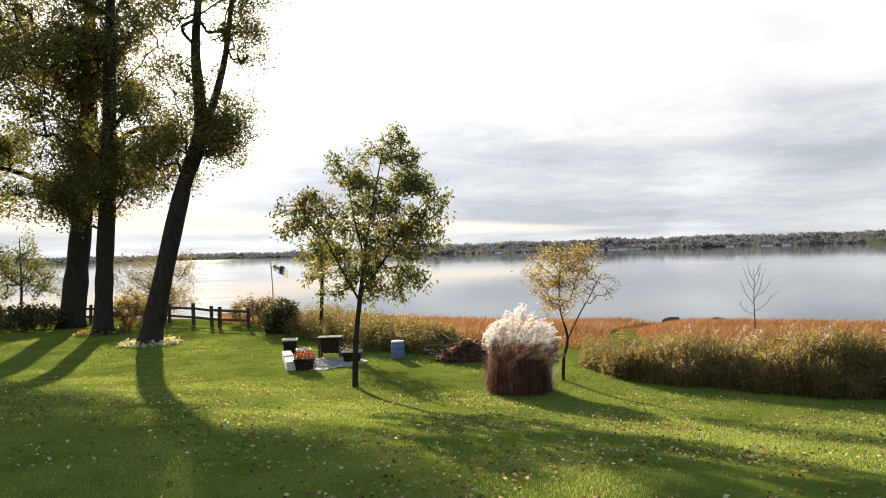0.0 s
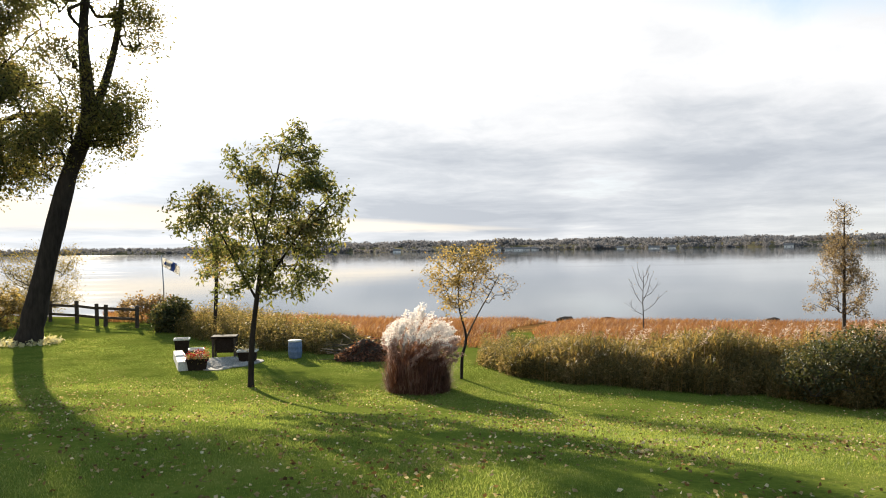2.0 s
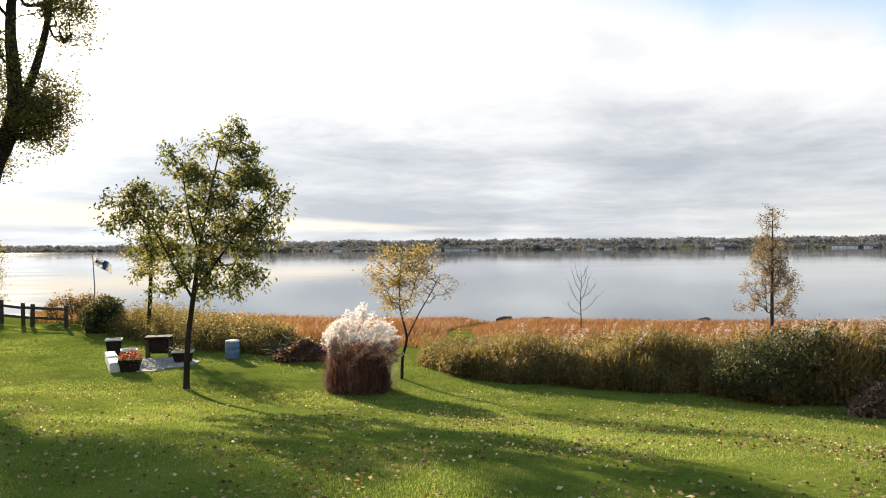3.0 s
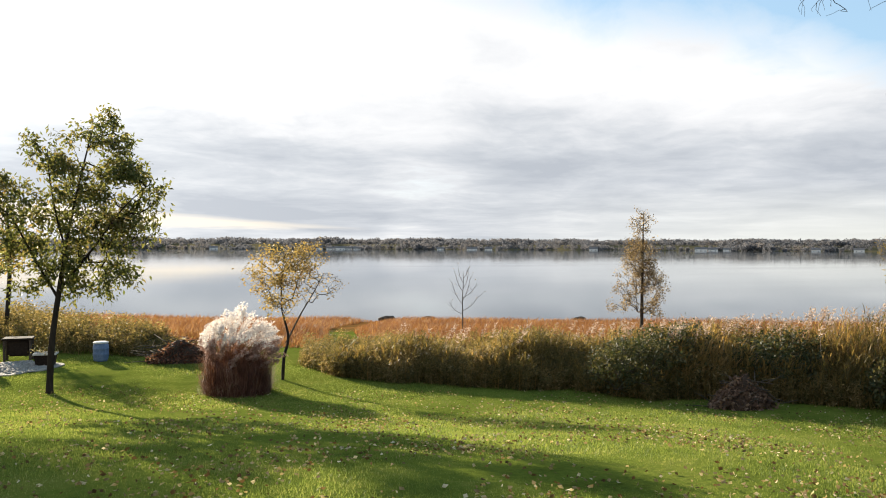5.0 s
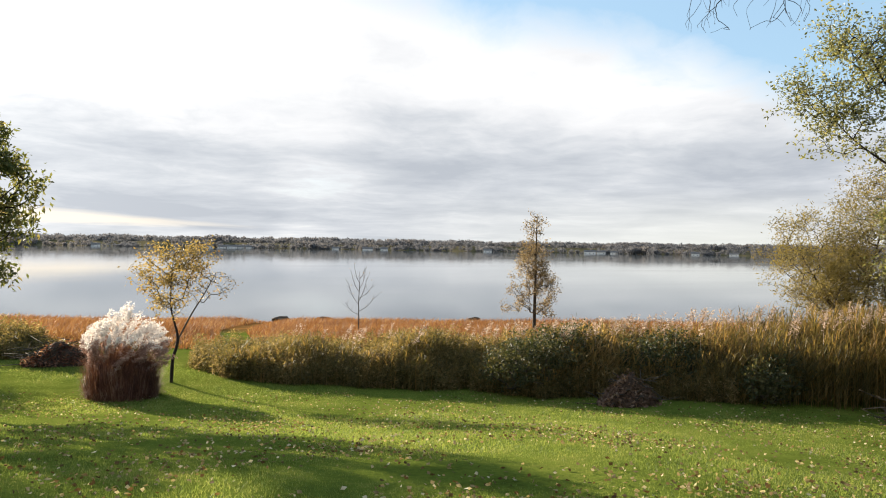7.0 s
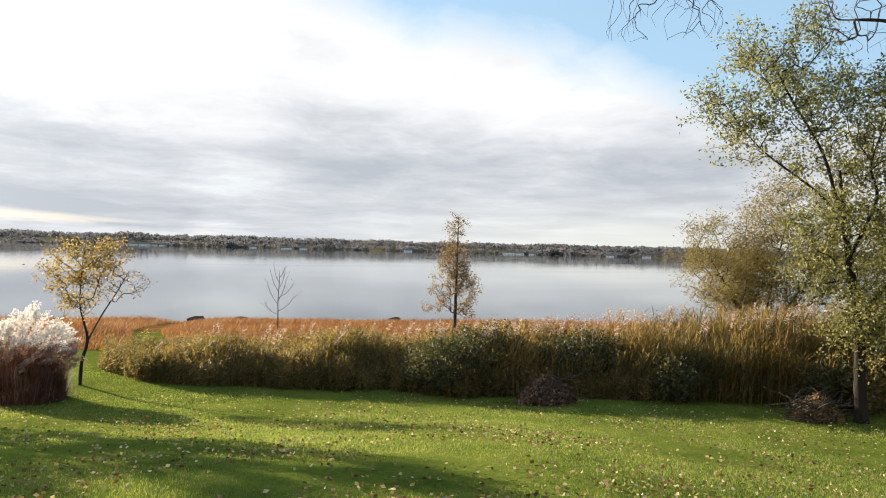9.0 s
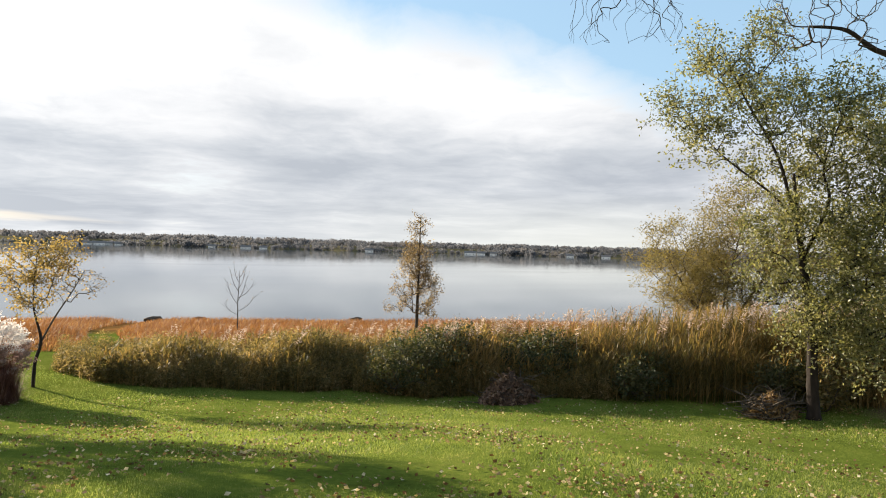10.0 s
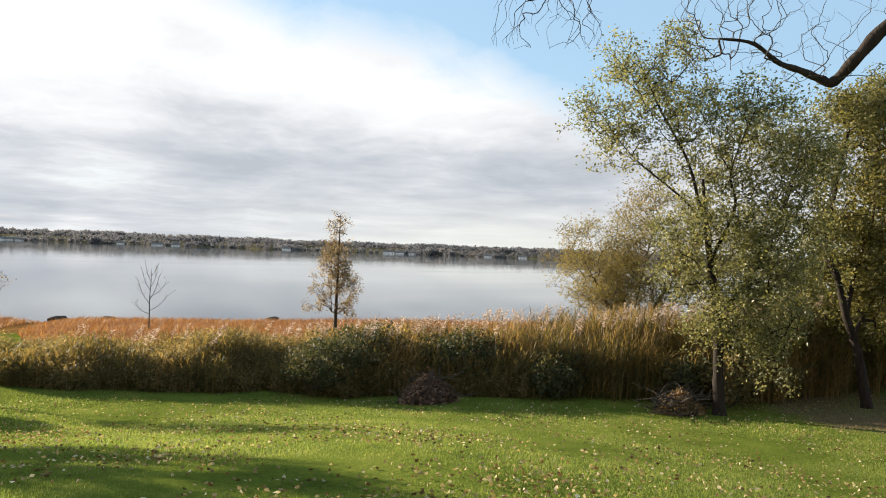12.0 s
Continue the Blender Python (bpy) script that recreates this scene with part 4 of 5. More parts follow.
tree("willow_shrub", 32, [(28.3, 19.6, gz(28.3, 19.6)), (28.2, 19.7, 1.0), (28.0, 19.9, 2.4)], [0.14, 0.1, 0.04],
     [(-0.9, 1.0, 3.4, 1.9, 2.1, 2.0), (0.5, -0.8, 4.5, 2.1, 2.2, 2.5), (1.9, -2.8, 3.8, 2.1, 2.3, 2.5), (0.2, 0, 2.2, 2.5, 2.5, 1.2)], 1800, BARK_GREY, LEAF_WILLOW,
     "rounded willow shrub with olive gold leaves by the water", "shrub", leaf_size=0.14, per=30, spread=0.16, step=0.35, tip=0.004, top=0.95, ratio=0.24, lift=1.2, clump=5, loose=0.3, droop=-0.2,
     limbs=[([(0, 0, 0.4), (-0.9, 0.8, 2.0), (-1.6, 1.6, 4.0)], 0.06, 0.015), ([(0, 0, 0.4), (0.9, -1.0, 2.2), (1.6, -2.2, 4.6)], 0.07, 0.015), ([(0, 0, 0.5), (0.2, -0.4, 3.0), (0.4, -0.9, 5.6)], 0.06, 0.012)])
tree("marsh_tree", 34, [(-24.5, 45.5, -0.1), (-24.4, 45.6, 2), (-24.5, 45.7, 5.0)], [0.1, 0.07, 0.02],
     [(0, 0, 3.7, 1.3, 1.3, 1.5), (1.4, 0, 2.5, 1.2, 1.0, 1.2), (-1.5, 0, 2.8, 1.4, 1.2, 1.3)], 380, BARK_GREY, LEAF_ASH, "small thin tree with yellow-green leaves behind the fence", leaf_size=0.15, per=15, spread=0.16, step=0.4, tip=0.006, top=0.85, clump=5)
tree("willow_shrub", 35, [(-17.2, 47.5, -0.3), (-17.2, 47.5, 1.2), (-17.0, 47.5, 3)], [0.1, 0.07, 0.02],
     [(-1.3, 0, 2.5, 1.5, 1.5, 1.6), (0.9, 0, 2.7, 1.5, 1.6, 1.8), (0, 0, 1.6, 2.2, 1.6, 1.0)], 560, BARK_GREY, LEAF_WILLOW, "pale thin willow shrub behind the wooden fence", "shrub", leaf_size=0.15, per=15, spread=0.2, step=0.4, tip=0.005, top=0.95, ratio=0.3, lift=1.0, clump=5)


def bare_tree():
    """A leafless tree beside the camera whose limbs hang into the view from above."""
    rng = np.random.default_rng(36)
    x, y = 14.2, 0.6
    z = gz(x, y)
    root = empty("bare_tree", (x, y, z), "old leafless tree with long dark hanging limbs", "tree")
    foot = np.array([x, y, z])
    trunk = spline([(0, 0, -0.12), (0.1, 0, 3), (0, 0.1, 6), (-0.2, 0.2, 9), (-0.3, 0.3, 12)], 20)
    part("trunk", mesh_from("trunk", *tube(trunk, np.linspace(0.42, 0.12, 20), 14), BARK_DARK, True), BARK_DARK, root)
    low = spline(np.array([(x - 0.05, y + 0.1, z + 5.2), polar(-77, 18.5, 13.4), polar(-71.6, 15.6, 13.2), polar(-69.6, 13.6, 13.0), polar(-68.2, 12.1, 13.0), polar(-67.4, 12.3, 13.0), polar(-66.2, 12.9, 12.9), polar(-64.8, 13.5, 12.9), polar(-63.2, 14.8, 12.8), polar(-61.2, 15.2, 12.8)]) - foot, 44)
    part("limb", mesh_from("limb", *tube(low, np.linspace(0.12, 0.018, 44) * (1 + 0.10 * np.sin(np.arange(44) * 1.7)), 10), BARK_DARK, True), BARK_DARK, root)
    high = spline(np.array([(x - 0.2, y + 0.2, z + 8.5), polar(-70, 30, 12.4), polar(-58, 26, 12.2), polar(-52, 21.5, 12), polar(-50.2, 18.6, 12)]) - foot, 26)
    part("limb", mesh_from("limb", *tube(high, np.linspace(0.12, 0.016, 26), 10), BARK_DARK, True), BARK_DARK, root)

    def aims(n, az0, az1, el0, el1, dist):
        return np.array([polar(rng.uniform(az0, az1), rng.uniform(el0, el1), dist + rng.normal(0, 0.5)) for _ in range(n)]) - foot

    tw = np.concatenate([aims(300, -65, -58.0, 13.2, 19.8, 12.8), aims(90, -68, -64, 12.0, 18.5, 12.9), aims(60, -73, -67, 11.5, 19, 13)])
    a, b, c, _ = grow(rng, low[14:], tw, 0.1, 0.0017, wander=0.12, lift=0.9)
    part("twig_spray", mesh_from("twig_spray", *sticks(a, b, c, len(low) - 14, most=0.02), BARK_GREY, True), BARK_GREY, root)["kind"] = "stuff"
    tw = np.concatenate([aims(130, -53, -45.2, 14.7, 19.0, 12.0), aims(40, -54, -46, 18, 22, 12)])
    a, b, c, _ = grow(rng, high[12:], tw, 0.1, 0.0022, wander=0.12, lift=-0.5)
    part("twig_spray", mesh_from("twig_spray", *sticks(a, b, c, len(high) - 12, most=0.02), BARK_DARK, True), BARK_DARK, root)["kind"] = "stuff"


bare_tree()


# ---------------------------------------------------------------- shrubs and garden plants
def shrub(name, seed, at, size, n, leaf, label, leaf_size=0.12, per=16, category="shrub"):
    """A bush of many thin stems from the ground, thick with leaves."""
    rng = np.random.default_rng(seed)
    x, y = at
    root = empty(name, (x, y, gz(x, y)), label, category)
    rx, ry, h = size
    aims = in_blobs(rng, [(0, 0, h * 0.5, rx, ry, h * 0.5), (rx * 0.35, 0, h * 0.6, rx * 0.6, ry * 0.8, h * 0.42), (-rx * 0.4, 0, h * 0.45, rx * 0.6, ry * 0.8, h * 0.42)], n, 0.1)
    aims[:, 2] = np.maximum(aims[:, 2], 0.06)
    stem = np.stack([rng.normal(0, rx * 0.25, 9), rng.normal(0, ry * 0.25, 9), np.linspace(-0.08, 0.1, 9)], 1)
    nodes, parent, radius, ends = grow(rng, stem, aims, 0.22, 0.0045, lift=0.3)
    part("stem_mass", mesh_from("stem_mass", *sticks(nodes, parent, radius, len(stem)), BARK_GREY, True), BARK_GREY, root)["kind"] = "stuff"
    part("foliage", mesh_from("foliage", *leaves(rng, nodes[ends], leaf_size, 0.1, per), leaf), leaf, root)["kind"] = "stuff"
    return root


shrub("dark_shrub", 41, (11.4, 16.2), (1.9, 1.1, 1.6), 460, LEAF_SHRUB, "dense dark green bush among the reeds", 0.09, 30)
shrub("dark_shrub", 42, (13.9, 14.9), (1.4, 1.0, 1.5), 320, LEAF_SHRUB, "dark leafy bush behind the leaf heap", 0.09, 28)
shrub("dark_shrub", 56, (15.3, 12.7), (1.0, 0.6, 1.15), 170, LEAF_SHRUB, "low dark bush in front of the reeds", 0.10, 20)
shrub("dark_shrub", 57, (17.6, 10.4), (1.0, 0.6, 1.2), 170, LEAF_SHRUB, "low dark bush beside the poplar's trunk", 0.10, 20)
shrub("dark_shrub", 43, (24.0, 9.8), (2.8, 1.6, 3.5), 520, LEAF_OLIVE, "olive undergrowth below the poplars", 0.17, 22)
shrub("dark_shrub", 44, (20.6, 10.4), (2.2, 1.5, 2.7), 420, LEAF_OLIVE, "olive undergrowth between the poplars", 0.14, 18)
shrub("dark_shrub", 45, (18.0, 9.6), (0.9, 0.8, 1.2), 120, LEAF_WEED, "leafy undergrowth at the poplar's foot", 0.12, 14)
shrub("garden_bush", 46, (-7.5, 36.0), (0.9, 0.9, 1.45), 170, LEAF_SHRUB, "dark green garden bush at the lawn's end", 0.17, 18)
shrub("garden_bush", 47, (-9.7, 41.6), (1.6, 1.0, 1.45), 170, LEAF_RUST, "reddish garden bush by the fence", 0.16, 16)
shrub("garden_bush", 48, (-8.2, 39.2), (0.9, 0.8, 1.2), 110, LEAF_WEED, "yellow-green garden bush by the fence", 0.15, 16)
shrub("garden_bush", 49, (-21.8, 41.0), (2.2, 1.2, 1.3), 220, LEAF_SHRUB, "low dark bushes at the big oak's foot", 0.2, 16)
shrub("garden_bush", 50, (-25.8, 42.5), (2.0, 1.2, 1.6), 200, LEAF_WEED, "yellow-green bush beside the oaks", 0.2, 16)
shrub("garden_bush", 51, (-15.6, 39.2), (0.9, 0.8, 1.9), 150, LEAF_GOLD, "yellow-leaved bush beside an oak trunk", 0.16, 14)


def ring_plants(seed, at, r0, r1, n, leaf, label, size):
    rng = np.random.default_rng(seed)
    a, r = rng.uniform(0, 2 * np.pi, n), rng.uniform(r0, r1, n)
    x, y = at[0] + np.cos(a) * r, at[1] + np.sin(a) * r
    c = np.stack([x, y, ground_z(x, y) + rng.uniform(0.02, 0.16, n)], 1)
    ob = new("ground_plants", mesh_from("ground_plants", *leaves(rng, c, size, 0.05, 4), leaf))
    tagged(ob, label, "plants", kind="stuff")


ring_plants(52, (-12.28, 32.78), 0.5, 1.25, 260, PALE_PETAL, "pale yellow leaves ringing the leaning trunk", 0.13)
ring_plants(53, (-16.47, 38.0), 0.5, 1.3, 200, LEAF_WEED, "small plants round the oak's foot", 0.15)


def garden_bed():
    """Weedy flower bed between the lawn and the marsh."""
    rng = np.random.default_rng(54)
    n = 2600
    f = rng.uniform(0, 1, n)
    edge = np.stack([np.interp(f, [0, 0.45, 0.62, 1], [-7.0, -3.2, -0.9, 1.0]), np.interp(f, [0, 0.45, 0.62, 1], [34.5, 28.4, 27.0, 26.4])], 1)
    d = rng.uniform(0, 1, n) * np.interp(f, [0, 0.5, 0.7, 1], [3.5, 3.5, 2.0, 1.0])
    x, y = edge[:, 0] + 0.45 * d, edge[:, 1] + 0.9 * d
    h = np.interp(f, [0, 0.4, 0.6, 0.75, 1], [1.3, 1.15, 0.95, 0.36, 0.24]) * rng.uniform(0.6, 1.1, n) * np.clip(0.6 + d * 0.4, 0, 1)
    z = ground_z(x, y)
    st = blades(rng, np.stack([x, y, z], 1), h, 0.02, 0.25)
    k = 7
    c = np.stack([np.repeat(x, k), np.repeat(y, k), np.repeat(z, k) + rng.uniform(0.1, 1, n * k) * np.repeat(h, k)], 1)
    ob = new("garden_bed", mesh_from("garden_bed", *join(st, leaves(rng, c, 0.11, 0.08, 3, 0.2, 0.34)), LEAF_WEED))
    tagged(ob, "overgrown yellow-green flower bed along the lawn", "plants", kind="stuff")


garden_bed()


def maiden_grass():
    """A tall clump of ornamental grass with a head of white plumes."""
    rng = np.random.default_rng(55)
    x, y = 1.8, 19.6
    root = empty("maiden_grass", (x, y, gz(x, y)), "tall ornamental grass clump with silky white plumes", "ornamental grass")
    n = 9500
    a, r = rng.uniform(0, 2 * np.pi, n), np.sqrt(rng.uniform(0, 1, n))
    base = np.stack([np.cos(a) * r * 0.79, np.sin(a) * r * 0.79, np.full(n, -0.03)], 1)
    h = (0.15 + 1.25 * rng.uniform(0, 1, n) ** 1.4) * (1.08 - 0.35 * r * r)
    out = np.stack([np.cos(a), np.sin(a), 0 * a], 1)
    side = np.stack([-np.sin(a), np.cos(a), 0 * a], 1) * 0.006
    ln = (r * rng.uniform(-0.12, 0.26, n))[:, None]
    up = np.stack([0 * h, 0 * h, h], 1)
    mid, tip = base + out * ln * 0.55 + up * 0.75, base + out * ln + up * rng.uniform(0.8, 1.0, (n, 1))
    mid += rng.normal(0, 0.05, mid.shape)
    tip += rng.normal(0, 0.13, tip.shape)
    v = np.stack([base - side, base + side, mid - side, mid + side, tip], 1).reshape(-1, 3)
    b = np.arange(n)[:, None] * 5
    t = np.stack([b + [0, 1, 3], b + [0, 3, 2], b + [2, 3, 4]], 1).reshape(-1, 3)
    part("blades", mesh_from("blades", v, t, MAIDEN), MAIDEN, root, "red-brown arching blades")["kind"] = "stuff"
    shapes = []
    for q in range(8):
        m = 85
        f = rng.uniform(0, 1, m)
        bow = rng.uniform(0.08, 0.2)
        c = np.stack([bow * f**1.7, 0 * f, f * 0.26], 1)
        shapes.append(mesh_from("plume", *leaves(rng, c, 0.06, 0.016, 1, 0.2, 0.34), PLUME if q < 5 else PLUME_ROSE))
    stalk = []
    for q in range(235):
        a, r = rng.uniform(0, 2 * math.pi), math.sqrt(rng.uniform())
        top = 1.80 - 0.66 * r**1.7 + rng.normal(0, 0.07)
        if q % 3 == 0:
            r = 0.6 + 0.4 * r
            top = rng.uniform(0.55, 1.15)
        elif q % 3 == 1:
            top *= rng.uniform(0.72, 0.98)
        place = Vector((math.cos(a) * r * 0.88, math.sin(a) * r * 0.88, top))
        ob = part("plume", shapes[rng.integers(0, 5) if top > 1.12 else rng.integers(5, 8)], PLUME, root)
        lean = Euler((-math.sin(a) * 0.5 * r + rng.normal(0, 0.22), math.cos(a) * 0.5 * r + rng.normal(0, 0.22) + 0.12, 0)).to_matrix().to_4x4()
        ob.matrix_basis = Matrix.Translation(place) @ lean @ Matrix.Rotation(rng.uniform(-0.9, 0.9), 4, "Z")
        stalk.append(tube([(place.x * 0.5, place.y * 0.5, 0.2), (place.x * 0.8, place.y * 0.8, top * 0.7), tuple(place)], [0.005, 0.004, 0.003], 4))
    part("stalks", mesh_from("stalks", *join(*stalk), MAIDEN), MAIDEN, root)["kind"] = "stuff"


maiden_grass()


# ---------------------------------------------------------------- made things
def box(bm, size, at=(0, 0, 0), turn=None, bevel=0.01):
    m = Matrix.Translation(at) @ (turn or Matrix()) @ Matrix.Diagonal((*size, 1))
    got = bmesh.ops.create_cube(bm, size=1.0, matrix=m)
    if bevel:
        edges = {e for v in got["verts"] for e in v.link_edges}
        bmesh.ops.bevel(bm, geom=list(edges), offset=bevel, segments=2, affect="EDGES")
    return bm


def lathe(bm, profile, sides=28):
    """A turned shape from (radius, height) pairs, closed at both ends."""
    rings = [[bm.verts.new((r * math.cos(2 * math.pi * k / sides), r * math.sin(2 * math.pi * k / sides), z)) for k in range(sides)] for r, z in profile]
    for a, b in zip(rings, rings[1:]):
        for k in range(sides):
            bm.faces.new((a[k], a[(k + 1) % sides], b[(k + 1) % sides], b[k])).smooth = True
    bm.faces.new(rings[0][::-1])
    bm.faces.new(rings[-1])
    return bm


def fence():
    rng = np.random.default_rng(60)
    line = [(-27.0, 44.6), (-24.6, 44.7), (-22.2, 44.6), (-19.9, 44.4), (-17.5, 44.2), (-15.2, 43.6), (-13.4, 42.1), (-11.9, 40.3), (-11.35, 39.8), (-9.6, 38.6)]
    root = empty("fence", (line[0][0], line[0][1], gz(*line[0])), "low weathered wooden rail fence along the lawn", "fence")
    o = Vector((line[0][0], line[0][1], gz(*line[0])))
    for x, y in line:
        h = 1.08 + rng.uniform(-0.05, 0.06)
        bm = box(bmesh.new(), (0.16, 0.16, h + 0.1), (0, 0, (h - 0.1) / 2), Euler((rng.normal(0, 0.02), rng.normal(0, 0.02), rng.uniform(0, 1))).to_matrix().to_4x4(), 0.02)
        part("post", bm, FENCE_WOOD, root).location = Vector((x, y, gz(x, y))) - o
    for (x0, y0), (x1, y1) in zip(line, line[1:]):
        a, b = Vector((x0, y0, gz(x0, y0))), Vector((x1, y1, gz(x1, y1)))
        for z in (0.42, 0.86):
            m = (a + b) / 2 - o
            d = b - a
            bm = box(bmesh.new(), (d.length + 0.12, 0.06, 0.13), (0, 0, 0), None, 0.015)
            rail = part("rail", bm, FENCE_WOOD, root)
            rail.matrix_basis = Matrix.Translation(m + Vector((0, 0, z + rng.normal(0, 0.015)))) @ Euler((0, rng.normal(0, 0.008), math.atan2(d.y, d.x))).to_matrix().to_4x4()


fence()


def flagpole():
    x, y = -10.3, 47.5
    z = gz(x, y)
    root = empty("flagpole", (x, y, z), "slim pole flying a white and blue flag", "flagpole")
    top = 3.35 - z
    part("pole", mesh_from("pole", *tube([(0, 0, -0.1), (0, 0, top * 0.5), (-0.1, 0, top)], [0.04, 0.035, 0.025], 10), METAL, True), METAL, root)
    bm = bmesh.new()
    cols, rws, wide, high = 14, 6, 0.98, 0.55
    grid = [[bm.verts.new((0.0 + wide * i / cols, 0.08 * math.sin(i * 0.9), -high * j / rws - 0.55 * (i / cols) ** 1.2)) for j in range(rws + 1)] for i in range(cols + 1)]
    for i in range(cols):
        for j in range(rws):
            bm.faces.new((grid[i][j], grid[i + 1][j], grid[i + 1][j + 1], grid[i][j + 1])).smooth = True
    bmesh.ops.solidify(bm, geom=bm.faces[:], thickness=0.008)
    fl = part("flag", bm, WHITE_PAINT, root, "white flag with a blue cross")
    fl.location = (-0.07, 0, top - 0.1)
    for name, sx, sz, ax, az in (("blue_stripe", 0.26, 0.5, 0.62, -0.58), ("blue_stripe", 0.5, 0.18, 0.36, -0.42)):
        bar = part(name, box(bmesh.new(), (sx, 0.03, sz), (0, 0, 0), Matrix.Rotation(0.4, 4, "Y"), 0.004), FLAG_BLUE, fl)
        bar.location = (ax, 0.03, az)


flagpole()


def planter(name, at, size, label, turn=0.0, rim=None, mat=None):
    """A tapered tub with a thick rim and soil inside."""
    x, y = at
    w, d, h = size
    root = empty(name, (x, y, gz(x, y)), label, "planter")
    root.rotation_euler = (0, 0, turn)
    bm = box(bmesh.new(), (w, d, h), (0, 0, h / 2 - 0.01), None, 0.02)
    for v in bm.verts:
        f = 0.82 + 0.18 * v.co.z / h
        v.co.x *= f
        v.co.y *= f
    part("tub", bm, mat or DARK_PLASTIC, root)
    for sx, sy, px, py in ((w + 0.05, 0.05, 0, d / 2), (w + 0.05, 0.05, 0, -d / 2), (0.05, d - 0.05, w / 2, 0), (0.05, d - 0.05, -w / 2, 0)):
        part("rim", box(bmesh.new(), (sx, sy, 0.06), (px, py, h), None, 0.012), rim or mat or DARK_PLASTIC, root)
    return root


def flowers(root, seed, w, d, z, n, mat, size):
    rng = np.random.default_rng(seed)
    c = np.stack([rng.uniform(-w, w, n), rng.uniform(-d, d, n), z + rng.uniform(0, 0.22, n)], 1)
    part("leaves", mesh_from("leaves", *leaves(rng, c - [0, 0, 0.08], size * 1.2, 0.05, 3), LEAF_WEED), LEAF_WEED, root)["kind"] = "stuff"
    part("blossoms", mesh_from("blossoms", *leaves(rng, c, size, 0.05, 2), mat), mat, root, "small bright blossoms")["kind"] = "stuff"


pot = planter("flower_planter", (-4.35, 24.25), (0.6, 0.4, 0.32), "dark planter box with red flowers on the patio", 0.1)
flowers(pot, 61, 0.3, 0.2, 0.34, 120, RED_PETAL, 0.07)
planter("planter_box", (-4.7, 26.1), (0.45, 0.42, 0.40), "dark planter box with a pale rim", 0.2, WHITE_PAINT)
planter("planter_box", (-5.55, 28.2), (0.48, 0.45, 0.52), "tall dark planter tub with a pale rim", 0.1, WHITE_PAINT)
p3 = planter("planter_box", (-3.05, 25.7), (0.58, 0.42, 0.36), "low dark red planter box with a white rim", -0.05, WHITE_PAINT)
flowers(p3, 62, 0.35, 0.2, 0.36, 40, PALE_PETAL, 0.06)


def white_kerb():
    root = empty("garden_kerb", (-4.72, 24.1, gz(-4.72, 24.1)), "low white painted timber kerb beside the patio", "kerb")
    ang = math.atan2(2.4, -0.62)
    for k in range(2):
        bm = box(bmesh.new(), (1.25, 0.30, 0.30), (0, 0, 0.13), None, 0.02)
        b = part("block", bm, WHITE_PAINT, root)
        b.matrix_basis = Matrix.Translation((-0.16 - 0.32 * k, 0.62 + 1.24 * k, 0.04 * k)) @ Matrix.Rotation(ang, 4, "Z")


white_kerb()


def patio_table():
    x, y = -3.95, 27.1
    root = empty("patio_table", (x, y, gz(x, y)), "dark wooden patio table with a dark cover", "table")
    part("tabletop", box(bmesh.new(), (0.84, 0.66, 0.06), (0, 0, 0.68), None, 0.015), DARK_PLASTIC, root)
    for sx in (-1, 1):
        for sy in (-1, 1):
            part("leg", box(bmesh.new(), (0.07, 0.07, 0.70), (sx * 0.35, sy * 0.26, 0.325), None, 0.01), FENCE_WOOD, root)
    part("cover", box(bmesh.new(), (0.62, 0.5, 0.5), (0.03, 0, 0.41), None, 0.05), DARK_PLASTIC, root, "dark cloth cover hanging under the top")


patio_table()


def barrel():
    x, y = -1.6, 26.3
    root = empty("barrel", (x, y, gz(x, y)), "faded blue plastic rain barrel in the flower bed", "barrel")
    root.scale = (0.84, 0.84, 0.9)
    prof = [(0.22, -0.02), (0.245, 0.03), (0.26, 0.12), (0.268, 0.22), (0.278, 0.24), (0.268, 0.26), (0.268, 0.40), (0.278, 0.42), (0.268, 0.44), (0.258, 0.55), (0.235, 0.60)]
    part("body", lathe(bmesh.new(), prof), BLUE_PLASTIC, root)
    part("lid", lathe(bmesh.new(), [(0.24, 0.59), (0.265, 0.60), (0.265, 0.635), (0.24, 0.65), (0.1, 0.655)]), WHITE_PAINT, root, "pale worn lid")


barrel()


